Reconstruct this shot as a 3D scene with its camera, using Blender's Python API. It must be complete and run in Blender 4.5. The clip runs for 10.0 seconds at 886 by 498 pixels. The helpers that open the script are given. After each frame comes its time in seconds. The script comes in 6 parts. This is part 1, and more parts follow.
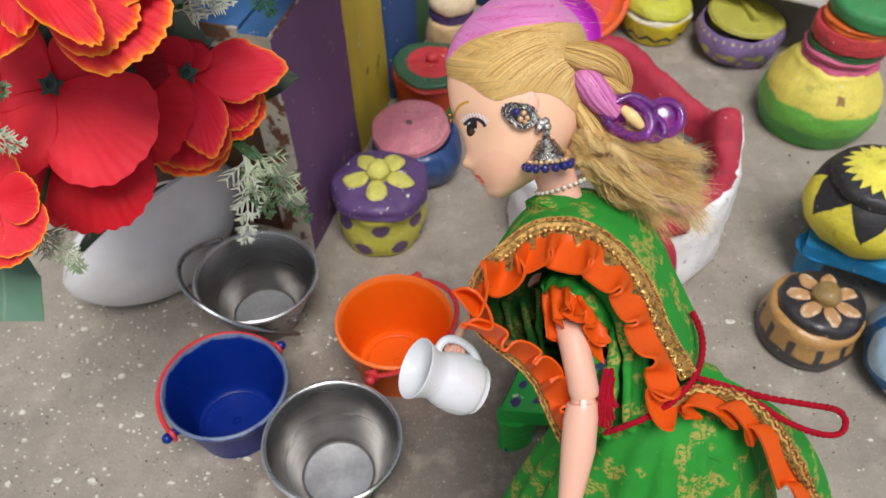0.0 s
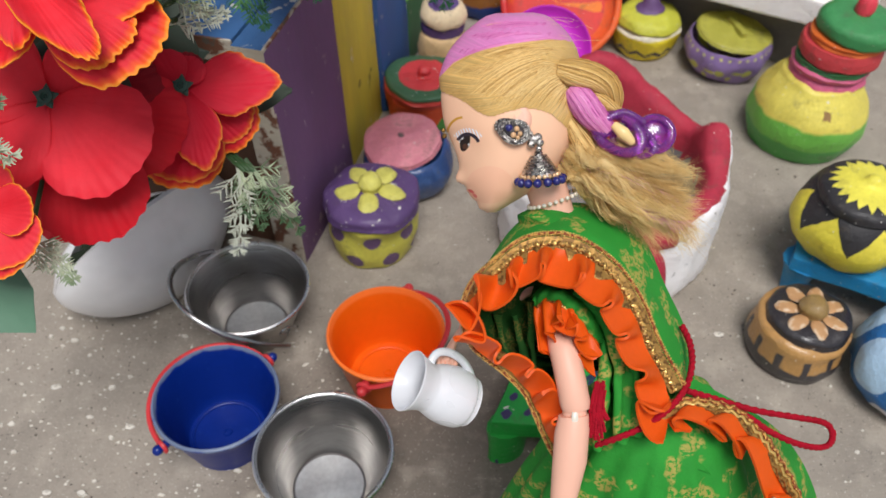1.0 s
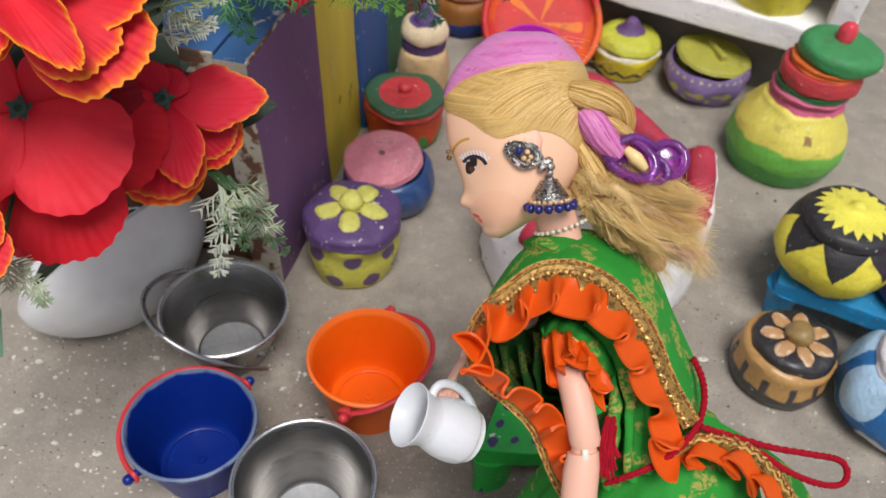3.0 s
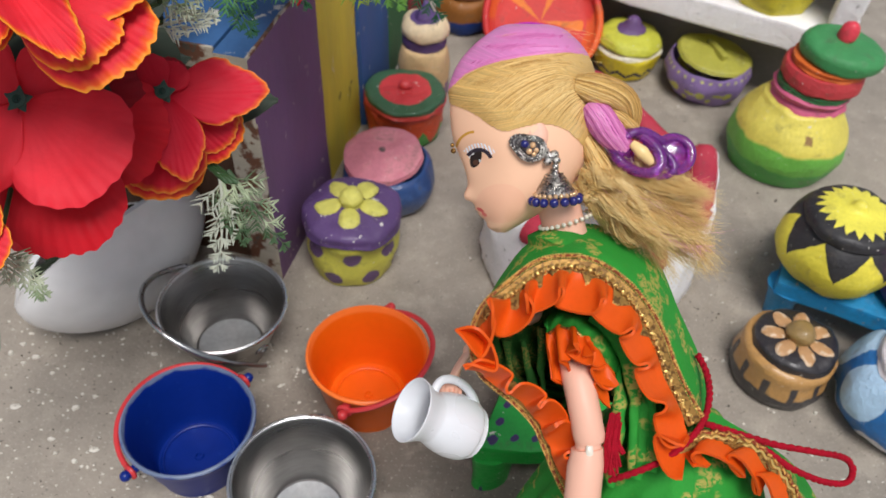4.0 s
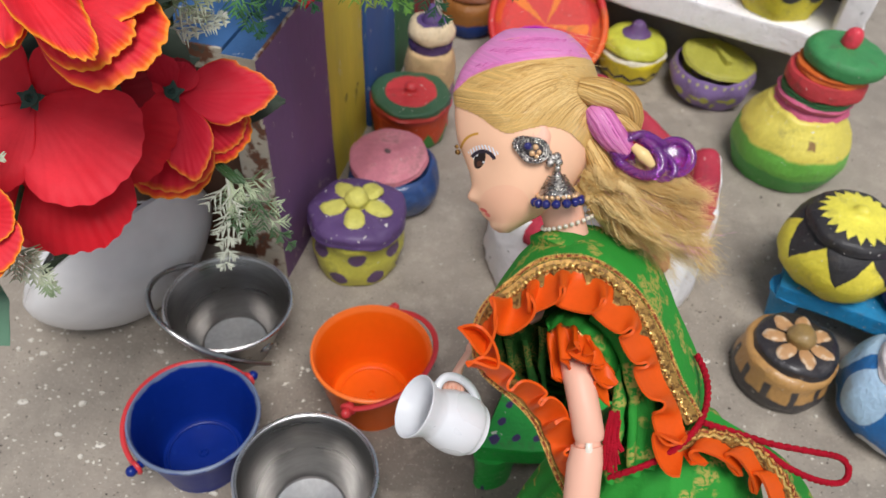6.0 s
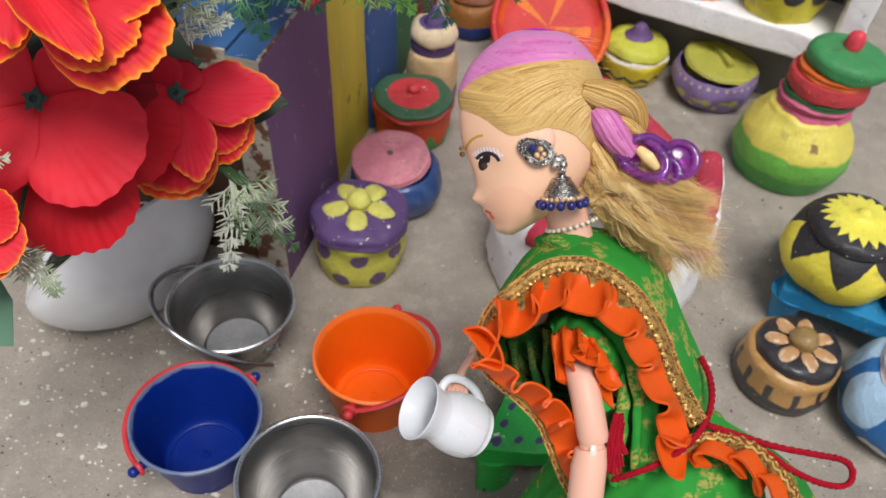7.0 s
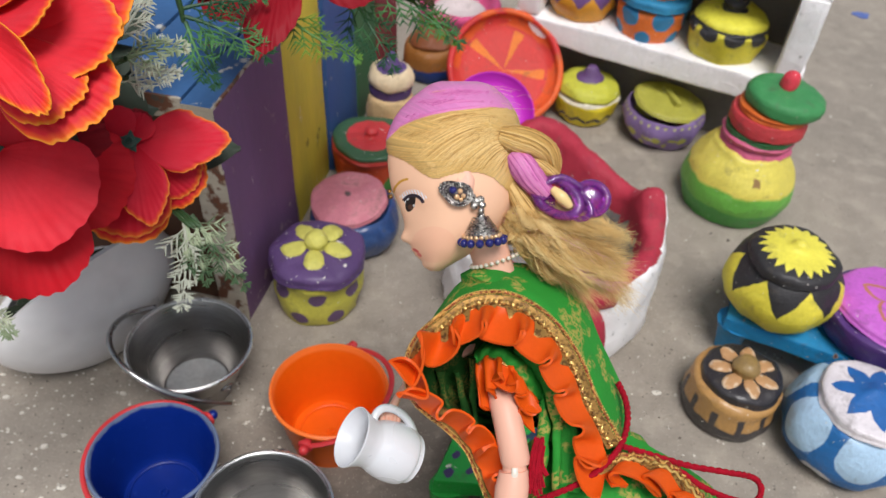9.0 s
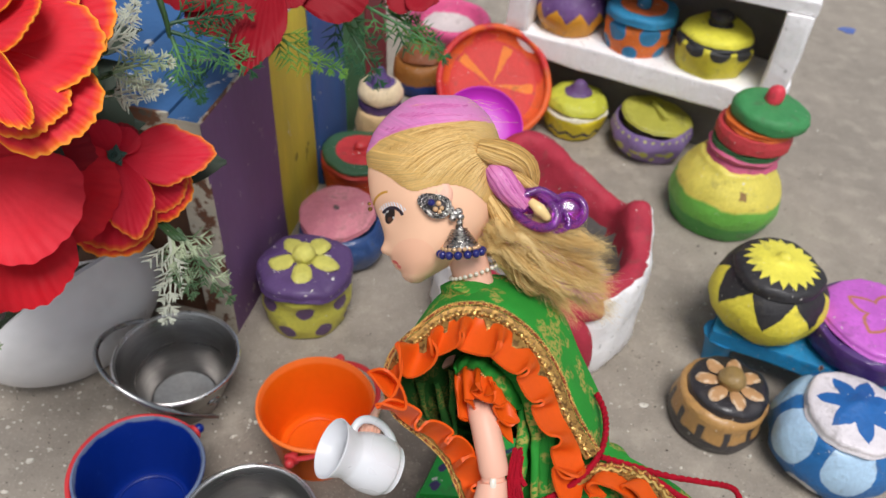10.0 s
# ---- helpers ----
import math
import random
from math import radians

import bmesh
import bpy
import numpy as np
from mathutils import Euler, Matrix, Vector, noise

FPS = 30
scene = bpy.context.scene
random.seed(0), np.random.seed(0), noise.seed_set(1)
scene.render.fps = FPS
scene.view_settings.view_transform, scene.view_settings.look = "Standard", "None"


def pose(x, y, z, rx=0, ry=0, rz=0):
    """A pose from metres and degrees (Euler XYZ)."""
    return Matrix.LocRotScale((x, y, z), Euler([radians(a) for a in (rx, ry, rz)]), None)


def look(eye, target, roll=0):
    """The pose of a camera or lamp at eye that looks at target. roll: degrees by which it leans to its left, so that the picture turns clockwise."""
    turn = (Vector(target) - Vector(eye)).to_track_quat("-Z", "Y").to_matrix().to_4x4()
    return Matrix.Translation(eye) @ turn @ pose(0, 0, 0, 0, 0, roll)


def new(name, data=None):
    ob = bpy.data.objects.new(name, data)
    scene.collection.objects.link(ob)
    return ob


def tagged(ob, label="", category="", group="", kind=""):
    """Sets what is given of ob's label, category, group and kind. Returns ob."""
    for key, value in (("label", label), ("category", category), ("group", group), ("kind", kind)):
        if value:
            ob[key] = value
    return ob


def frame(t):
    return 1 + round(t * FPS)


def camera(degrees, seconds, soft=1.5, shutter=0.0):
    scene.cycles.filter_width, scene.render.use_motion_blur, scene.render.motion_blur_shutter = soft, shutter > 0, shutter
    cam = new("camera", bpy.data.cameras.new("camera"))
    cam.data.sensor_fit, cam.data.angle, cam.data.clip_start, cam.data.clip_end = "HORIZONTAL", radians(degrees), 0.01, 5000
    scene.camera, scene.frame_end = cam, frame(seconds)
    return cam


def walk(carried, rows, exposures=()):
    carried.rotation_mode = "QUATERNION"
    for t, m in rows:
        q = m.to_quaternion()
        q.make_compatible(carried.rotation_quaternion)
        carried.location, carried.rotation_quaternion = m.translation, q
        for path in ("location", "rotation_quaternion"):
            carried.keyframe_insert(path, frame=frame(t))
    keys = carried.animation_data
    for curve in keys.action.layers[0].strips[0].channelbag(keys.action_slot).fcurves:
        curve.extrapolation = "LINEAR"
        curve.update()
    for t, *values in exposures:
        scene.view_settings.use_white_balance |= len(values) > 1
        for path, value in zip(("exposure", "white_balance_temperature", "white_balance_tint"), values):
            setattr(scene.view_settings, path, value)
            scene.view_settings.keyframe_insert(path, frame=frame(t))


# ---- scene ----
cam = camera(56.6, 10.0)
cam.data.dof.use_dof, cam.data.dof.focus_distance, cam.data.dof.aperture_fstop = True, 0.23, 26.0
PATH = [
    (0, (-0.001, -0.01, 0.338), (0.006, 1.338, -1.139), 0.2),
    (0.5, (-0.003, -0.011, 0.339), (0.02, 1.345, -1.131), 0.8),
    (1, (-0.002, -0.011, 0.34), (0.031, 1.357, -1.119), 1.2),
    (1.5, (-0.005, -0.004, 0.339), (0.051, 1.373, -1.11), 2.1),
    (2, (-0.013, -0.004, 0.337), (0.068, 1.382, -1.102), 2.9),
    (2.5, (-0.011, -0.003, 0.336), (0.094, 1.391, -1.094), 3.8),
    (4, (-0.013, -0.002, 0.332), (0.115, 1.392, -1.096), 5.0),
    (4.5, (-0.013, -0.003, 0.333), (0.113, 1.392, -1.095), 5.2),
    (5, (-0.014, -0.003, 0.333), (0.113, 1.39, -1.096), 5.3),
    (5.5, (-0.013, -0.005, 0.334), (0.106, 1.392, -1.093), 5.1),
    (7, (-0.014, -0.005, 0.334), (0.102, 1.397, -1.088), 5.3),
    (7.5, (-0.015, -0.005, 0.333), (0.104, 1.402, -1.082), 5.2),
    (8, (-0.014, -0.006, 0.334), (0.116, 1.416, -1.066), 5.2),
    (8.5, (-0.004, -0.01, 0.341), (0.143, 1.436, -1.033), 5.2),
    (9, (-0.002, -0.015, 0.344), (0.162, 1.449, -1.009), 5.4),
    (9.5, (0.001, -0.017, 0.345), (0.173, 1.462, -0.99), 5.5),
    (10, (0.002, -0.017, 0.345), (0.177, 1.47, -0.981), 5.5),
]
walk(cam, [(t, look(eye, target, roll)) for t, eye, target, roll in PATH])

# ---- light ----
world = bpy.data.worlds.new("overcast_sky")
scene.world = world
world.use_nodes = True
wn = world.node_tree
sky = wn.nodes.new("ShaderNodeTexSky")
sky.sky_type, sky.sun_disc = "NISHITA", False
sky.sun_elevation, sky.sun_rotation = radians(65), radians(172.5)
grey = wn.nodes.new("ShaderNodeHueSaturation")
grey.inputs["Saturation"].default_value = 0.42
wn.links.new(sky.outputs[0], grey.inputs["Color"])
wn.links.new(grey.outputs[0], wn.nodes["Background"].inputs["Color"])
wn.nodes["Background"].inputs["Strength"].default_value = 0.08
sun = new("sun", bpy.data.lights.new("sun", "SUN"))
sun.data.energy, sun.data.angle, sun.data.color = 2.6, radians(26), (1.0, 0.98, 0.97)
sun.matrix_world = look((0.11, -0.838, 1.813), (0, 0, 0))
scene.view_settings.exposure = 0.15

# ---- node expressions for painted patterns ----


def rgb(r, g, b):
    """Linear colour from display values 0 to 255."""
    return tuple(((c / 255 + 0.055) / 1.055) ** 2.4 if c > 10 else c / 255 / 12.92 for c in (r, g, b)) + (1.0,)


class Val:
    """A number in a node tree; ordinary arithmetic makes math nodes."""

    def __init__(self, tree, sock):
        self.tree, self.sock = tree, sock

    def op(self, kind, *others):
        node = self.tree.nodes.new("ShaderNodeMath")
        node.operation = kind
        for i, o in enumerate((self, *others)):
            if isinstance(o, Val):
                self.tree.links.new(o.sock, node.inputs[i])
            else:
                node.inputs[i].default_value = o
        return Val(self.tree, node.outputs[0])

    def lift(self, x):
        node = self.tree.nodes.new("ShaderNodeValue")
        node.outputs[0].default_value = x
        return Val(self.tree, node.outputs[0])

    def __add__(self, o): return self.op("ADD", o)
    def __radd__(self, o): return self.op("ADD", o)
    def __sub__(self, o): return self.op("SUBTRACT", o)
    def __rsub__(self, o): return self.lift(o) - self
    def __mul__(self, o): return self.op("MULTIPLY", o)
    def __rmul__(self, o): return self.op("MULTIPLY", o)
    def __truediv__(self, o): return self.op("DIVIDE", o)
    def __neg__(self): return self * -1.0
    def sin(self): return self.op("SINE")
    def cos(self): return self.op("COSINE")
    def abs(self): return self.op("ABSOLUTE")
    def sqrt(self): return self.op("SQRT")
    def tri(self, n):
        """0 to 1 zigzag, n teeth to the turn."""
        return (self * (n / math.tau) + 100.0).op("PINGPONG", 0.5) * 2.0
    def rep(self, n):
        """-0.5 to 0.5 across each of n equal parts of the turn."""
        return (self * (n / math.tau) + 100.0).op("FRACT") - 0.5
    def under(self, o, soft=0.0003):
        """1 where this is smaller than o."""
        d = (o - self) if isinstance(o, Val) else (-self + o)
        node = self.tree.nodes.new("ShaderNodeMath")
        node.operation, node.use_clamp = "ADD", True
        node.inputs[1].default_value = 0.5
        self.tree.links.new((d * (1.0 / soft)).sock, node.inputs[0])
        return Val(self.tree, node.outputs[0])
    def over(self, o, soft=0.0003): return 1.0 - self.under(o, soft)
    def max(self, o): return self.op("MAXIMUM", o)
    def min(self, o): return self.op("MINIMUM", o)


class Place:
    """The coordinates of a point of a thing: x, y, z, r round its axis, a the turn."""


def noise_val(tree, vec, scale, detail=3.0, rough=0.55):
    node = tree.nodes.new("ShaderNodeTexNoise")
    node.inputs["Scale"].default_value, node.inputs["Detail"].default_value, node.inputs["Roughness"].default_value = scale, detail, rough
    tree.links.new(vec, node.inputs["Vector"])
    return node


def mix_colour(tree, fac, a, b, blend="MIX"):
    node = tree.nodes.new("ShaderNodeMix")
    node.data_type, node.blend_type = "RGBA", blend
    for sock, v in ((node.inputs[0], fac), (node.inputs[6], a), (node.inputs[7], b)):
        if isinstance(v, Val):
            tree.links.new(v.sock, sock)
        elif isinstance(v, (int, float, tuple)):
            sock.default_value = v
        else:
            tree.links.new(v, sock)
    return node.outputs[2]


def paint(name, base, layers=(), rough=0.5, wob=0.0006, vary=0.16, grain=400.0, bump=0.25, metal=0.0, chips=0.0, chip_colour=(225, 220, 210),
          spec=0.38, coat=0.0, uv=False, dirt=0.0, stretch=(1, 1, 1), sheen=0.0, trans=0.0, turn=0.0, flow=None):
    """A painted surface: base colour, painted shapes laid over it in turn, uneven tone, relief and chipped spots."""
    m = bpy.data.materials.new(name)
    m.use_nodes = True
    t = m.node_tree
    bsdf = t.nodes["Principled BSDF"]
    tc = t.nodes.new("ShaderNodeTexCoord")
    vec = tc.outputs["UV" if uv else "Object"]
    mp = t.nodes.new("ShaderNodeMapping")
    mp.inputs["Scale"].default_value = stretch
    mp.inputs["Rotation"].default_value = (0, 0, turn)
    t.links.new(tc.outputs["UV" if flow else "Object"], mp.inputs["Vector"])
    if flow:
        mp.inputs["Scale"].default_value = flow
    tex = mp.outputs[0]
    col = rgb(*base)
    if layers:
        p = Place()
        sep = t.nodes.new("ShaderNodeSeparateXYZ")
        if wob and not uv:
            n = noise_val(t, tc.outputs["Object"], 160.0, 2.0)
            sub = t.nodes.new("ShaderNodeVectorMath")
            sub.operation = "SUBTRACT"
            sub.inputs[1].default_value = (0.5, 0.5, 0.5)
            t.links.new(n.outputs["Color"], sub.inputs[0])
            mul = t.nodes.new("ShaderNodeVectorMath")
            mul.operation = "MULTIPLY_ADD"
            mul.inputs[1].default_value = (wob * 4,) * 3
            t.links.new(sub.outputs[0], mul.inputs[0])
            t.links.new(vec, mul.inputs[2])
            vec = mul.outputs[0]
        t.links.new(vec, sep.inputs[0])
        p.x, p.y, p.z = (Val(t, sep.outputs[i]) for i in range(3))
        p.r = (p.x * p.x + p.y * p.y).sqrt()
        p.a = p.y.op("ARCTAN2", p.x)
        p.noise = lambda scale, detail=2.0: Val(t, noise_val(t, tc.outputs["Object"], scale, detail).outputs["Fac"])
        for mask, colour in layers:
            col = mix_colour(t, mask(p), col, rgb(*colour))
    big = noise_val(t, tex, grain / 9, 4.0)
    fine = noise_val(t, tex, grain, 5.0, 0.65)
    tone = (Val(t, big.outputs["Fac"]) - 0.5) * (2.4 * vary) + (Val(t, fine.outputs["Fac"]) - 0.5) * (1.6 * vary) + 1.0
    hsv = t.nodes.new("ShaderNodeHueSaturation")
    t.links.new(tone.sock, hsv.inputs["Value"])
    if isinstance(col, tuple):
        hsv.inputs["Color"].default_value = col
    else:
        t.links.new(col, hsv.inputs["Color"])
    col = hsv.outputs[0]
    if dirt:
        spot = Val(t, noise_val(t, tex, grain / 5, 6.0, 0.7).outputs["Fac"]).over(0.62, 0.12) * dirt
        col = mix_colour(t, spot, col, rgb(88, 78, 66))
    if chips:
        spot = Val(t, noise_val(t, tex, grain / 2, 3.0, 0.6).outputs["Fac"]).over(0.78 - 0.16 * chips, 0.03)
        speck = Val(t, noise_val(t, tex, grain * 1.1, 2.0, 0.6).outputs["Fac"]).over(0.735 - 0.05 * chips, 0.02) * Val(t, noise_val(t, tex, grain / 6, 2.0).outputs["Fac"]).over(0.5, 0.1)
        col = mix_colour(t, spot.max(speck), col, rgb(*chip_colour))
    t.links.new(col, bsdf.inputs["Base Color"])
    bsdf.inputs["Metallic"].default_value = metal
    bsdf.inputs["Specular IOR Level"].default_value = spec
    bsdf.inputs["Coat Weight"].default_value = coat
    bsdf.inputs["Coat Roughness"].default_value = 0.15
    bsdf.inputs["Sheen Weight"].default_value = sheen
    bsdf.inputs["Transmission Weight"].default_value = trans
    rr = (Val(t, big.outputs["Fac"]) - 0.5) * 0.35 + rough
    t.links.new(rr.sock, bsdf.inputs["Roughness"])
    if bump:
        b = t.nodes.new("ShaderNodeBump")
        b.inputs["Strength"].default_value = min(1.0, bump)
        b.inputs["Distance"].default_value = 0.0012
        h = Val(t, big.outputs["Fac"]) * 1.2 + Val(t, fine.outputs["Fac"]) * 0.5
        t.links.new(h.sock, b.inputs["Height"])
        t.links.new(b.outputs[0], bsdf.inputs["Normal"])
    return m


# ---- shapes ----


class Shape:
    """Points, faces, a material number for each face, and a pair of sheet coordinates for each point."""

    def __init__(self):
        self.v, self.f, self.m, self.uv = [], [], [], []

    def join(self, o, mat=None, move=None):
        n = len(self.v)
        self.v += [tuple(move @ Vector(p)) for p in o.v] if move else o.v
        self.uv += o.uv
        self.f += [tuple(i + n for i in f) for f in o.f]
        self.m += o.m if mat is None else [mat] * len(o.f)
        return self

    def wobble(self, amount, scale=40.0, seed=0.0):
        out = []
        for p in self.v:
            q = Vector(p) * scale + Vector((seed, seed * 2, -seed))
            d = noise.noise_vector(q) * amount
            out.append(tuple(Vector(p) + d))
        self.v = out
        return self

    def moved(self, m):
        self.v = [tuple(m @ Vector(p)) for p in self.v]
        return self

    def keep(self, test):
        """Keeps the faces whose middle passes the test."""
        f2, m2 = [], []
        for f, k in zip(self.f, self.m):
            c = sum((Vector(self.v[i]) for i in f), Vector()) / len(f)
            if test(c):
                f2.append(f), m2.append(k)
        self.f, self.m = f2, m2
        return self

    def assign(self, rule):
        self.m = [rule(sum((Vector(self.v[i]) for i in f), Vector()) / len(f)) for f in self.f]
        return self


def curve(pts, n):
    """n + 1 points along a smooth line through pts."""
    pts = [Vector(p) for p in pts]
    out = []
    k = len(pts) - 1
    for i in range(n + 1):
        s = i / n * k
        j = min(int(s), k - 1)
        t = s - j
        a, b, c, d = pts[max(j - 1, 0)], pts[j], pts[j + 1], pts[min(j + 2, k)]
        out.append(0.5 * (2 * b + (c - a) * t + (2 * a - 5 * b + 4 * c - d) * t * t + (3 * b - a - 3 * c + d) * t ** 3))
    return out


def lathe(profile, seg=48, soft=4, closed=False):
    """A turned body; soft: points put in between two of the profile."""
    prof = [Vector((r, 0, z)) for r, z in profile]
    if soft:
        prof = curve(prof, soft * (len(prof) - 1))
    s = Shape()
    rings = []
    for p in prof:
        r = max(p.x, 0)
        if r < 1e-5:
            rings.append([len(s.v)])
            s.v.append((0, 0, p.z))
        else:
            rings.append(list(range(len(s.v), len(s.v) + seg)))
            s.v += [(r * math.cos(math.tau * i / seg), r * math.sin(math.tau * i / seg), p.z) for i in range(seg)]
    pairs = list(zip(rings, rings[1:])) + ([(rings[-1], rings[0])] if closed else [])
    for a, b in pairs:
        for i in range(seg):
            j = (i + 1) % seg
            if len(a) == 1 and len(b) == 1:
                continue
            if len(a) == 1:
                s.f.append((a[0], b[j], b[i]))
            elif len(b) == 1:
                s.f.append((a[i], a[j], b[0]))
            else:
                s.f.append((a[i], a[j], b[j], b[i]))
    s.m, s.uv = [0] * len(s.f), [(0, 0)] * len(s.v)
    return s


def sheet(fn, nu, nv, thick=0.0):
    """A sheet fn(u, v), u and v from 0 to 1, with a thickness."""
    g = [[Vector(fn(i / nu, j / nv)) for j in range(nv + 1)] for i in range(nu + 1)]
    s = Shape()
    idx = lambda i, j: i * (nv + 1) + j
    for i in range(nu + 1):
        for j in range(nv + 1):
            s.v.append(tuple(g[i][j]))
            s.uv.append((i / nu, j / nv))
    for i in range(nu):
        for j in range(nv):
            s.f.append((idx(i, j), idx(i + 1, j), idx(i + 1, j + 1), idx(i, j + 1)))
    if thick:
        n = len(s.v)
        for i in range(nu + 1):
            for j in range(nv + 1):
                du = g[min(i + 1, nu)][j] - g[max(i - 1, 0)][j]
                dv = g[i][min(j + 1, nv)] - g[i][max(j - 1, 0)]
                no = du.cross(dv)
                no = no.normalized() if no.length > 1e-12 else Vector((0, 0, 1))
                s.v.append(tuple(g[i][j] - no * thick))
                s.uv.append((i / nu, j / nv))
        s.f += [tuple(k + n for k in reversed(f)) for f in s.f[:nu * nv]]
        rim = [idx(i, 0) for i in range(nu)] + [idx(nu, j) for j in range(nv)] + [idx(i, nv) for i in range(nu, 0, -1)] + [idx(0, j) for j in range(nv, 0, -1)]
        for a, b in zip(rim, rim[1:] + rim[:1]):
            s.f.append((b, a, a + n, b + n))
    s.m = [0] * len(s.f)
    return s


def tube(pts, radius, seg=10, flat=1.0, closed=False):
    """A round bar along pts; radius a number or a function of 0 to 1."""
    pts = [Vector(p) for p in pts]
    s = Shape()
    up = Vector((0, 0, 1))
    n = len(pts)
    rings = []
    side = None
    for i, p in enumerate(pts):
        a, b = (pts[i - 1], pts[(i + 1) % n]) if closed else (pts[max(i - 1, 0)], pts[min(i + 1, n - 1)])
        d = (b - a).normalized()
        if side is None:
            side = d.cross(up if abs(d.z) < 0.9 else Vector((1, 0, 0))).normalized()
        side = (side - d * side.dot(d)).normalized()
        other = d.cross(side)
        r = radius(i / (n - 1)) if callable(radius) else radius
        rings.append(len(s.v))
        for k in range(seg):
            t = math.tau * k / seg
            s.v.append(tuple(p + side * (r * math.cos(t)) + other * (r * flat * math.sin(t))))
            s.uv.append((k / seg, i / (n - 1)))
    for a, b in list(zip(rings, rings[1:])) + ([(rings[-1], rings[0])] if closed else []):
        for k in range(seg):
            s.f.append((a + k, a + (k + 1) % seg, b + (k + 1) % seg, b + k))
    if not closed:
        s.f.append(tuple(reversed(range(rings[0], rings[0] + seg))))
        s.f.append(tuple(range(rings[-1], rings[-1] + seg)))
    s.m = [0] * len(s.f)
    return s


def loft(rows, seg=24, power=1.0):
    """A body through rings: (centre, half axis a, half axis b) with vectors."""
    s = Shape()
    for c, a, b in rows:
        for k in range(seg):
            t = math.tau * k / seg
            s.v.append(tuple(Vector(c) + Vector(a) * math.cos(t) + Vector(b) * math.sin(t)))
            s.uv.append((k / seg, len(s.v) / (seg * len(rows))))
    for r in range(len(rows) - 1):
        for k in range(seg):
            j = (k + 1) % seg
            s.f.append((r * seg + k, r * seg + j, r * seg + seg + j, r * seg + seg + k))
    s.f.append(tuple(reversed(range(seg))))
    s.f.append(tuple(range((len(rows) - 1) * seg, len(rows) * seg)))
    s.m = [0] * len(s.f)
    return s


def ball(c, r, seg=14, rings=8):
    rx, ry, rz = r if isinstance(r, tuple) else (r, r, r)
    s = lathe([(math.sin(math.pi * i / rings), -math.cos(math.pi * i / rings)) for i in range(rings + 1)], seg, 0)
    s.v = [(c[0] + p[0] * rx, c[1] + p[1] * ry, c[2] + p[2] * rz) for p in s.v]
    return s


def block(x0, x1, y0, y1, z0, z1, bevel=0.001, cuts=0):
    """A box with rounded edges."""
    bm = bmesh.new()
    bmesh.ops.create_cube(bm, size=1.0)
    for v in bm.verts:
        v.co = Vector((x0 if v.co.x < 0 else x1, y0 if v.co.y < 0 else y1, z0 if v.co.z < 0 else z1))
    if cuts:
        bmesh.ops.subdivide_edges(bm, edges=bm.edges[:], cuts=cuts, use_grid_fill=True)
    if bevel:
        edges = [e for e in bm.edges if e.calc_face_angle(0) > 0.5]
        bmesh.ops.bevel(bm, geom=edges, offset=bevel, segments=2, affect="EDGES", profile=0.7)
    s = Shape()
    bm.verts.index_update()
    s.v = [tuple(v.co) for v in bm.verts]
    s.f = [tuple(v.index for v in f.verts) for f in bm.faces]
    s.m, s.uv = [0] * len(s.f), [(0, 0)] * len(s.v)
    bm.free()
    return s


def mesh_of(name, s, mats, sharp=42):
    me = bpy.data.meshes.new(name)
    me.from_pydata(s.v, [], s.f)
    for m in mats if isinstance(mats, (list, tuple)) else [mats]:
        me.materials.append(m)
    me.polygons.foreach_set("material_index", s.m)
    uv = me.uv_layers.new(name="sheet")
    loops = np.empty(len(me.loops), dtype=np.int32)
    me.loops.foreach_get("vertex_index", loops)
    uv.data.foreach_set("uv", np.array(s.uv, dtype=np.float32)[loops].ravel())
    me.polygons.foreach_set("use_smooth", [True] * len(me.polygons))
    me.set_sharp_from_angle(angle=radians(sharp))
    me.validate()
    me.update()
    return me


def part(name, s, mats, parent=None, label="", m=None, sharp=42):
    ob = new(name, mesh_of(name, s, mats, sharp))
    if parent:
        ob.parent = parent
    if m:
        ob.matrix_local = m
    if label:
        ob["label"] = label
    return ob


def thing(name, m, label, category, group="", kind=""):
    """A top-level thing: an Empty at its base."""
    ob = new(name)
    ob.empty_display_size = 0.01
    ob.matrix_world = m
    return tagged(ob, label, category, group, kind)

# ---- ground ----
concrete = paint("concrete", (158, 148, 136), [
    (lambda p: p.noise(9.0, 5.0).over(0.52, 0.25) * 0.55, (134, 126, 116)),
    # ragged dark oval: the doll's soft shadow put into the floor colour
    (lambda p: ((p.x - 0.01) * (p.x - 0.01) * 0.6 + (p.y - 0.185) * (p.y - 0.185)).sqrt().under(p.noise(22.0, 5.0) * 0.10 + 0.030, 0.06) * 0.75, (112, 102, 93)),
    (lambda p: p.noise(55.0, 5.0).over(0.58, 0.12) * 0.45, (176, 166, 152)),
    (lambda p: p.noise(170.0, 3.0).over(0.70, 0.04) * 0.6, (112, 106, 99)),
    (lambda p: p.noise(330.0, 2.0).over(0.74, 0.03) * 0.8, (212, 206, 194)),
    (lambda p: p.noise(620.0, 2.0).over(0.68, 0.04) * 0.6, (92, 84, 78)),
    (lambda p: p.noise(820.0, 2.0).over(0.66, 0.04) * 0.5, (206, 198, 184)),
], rough=0.78, vary=0.2, grain=600.0, bump=0.7, wob=0)


def ground_height(u, v):
    x, y = (u - 0.5) * 60.0, (v - 0.5) * 60.0
    return (x, y + 0.3, 0.0)


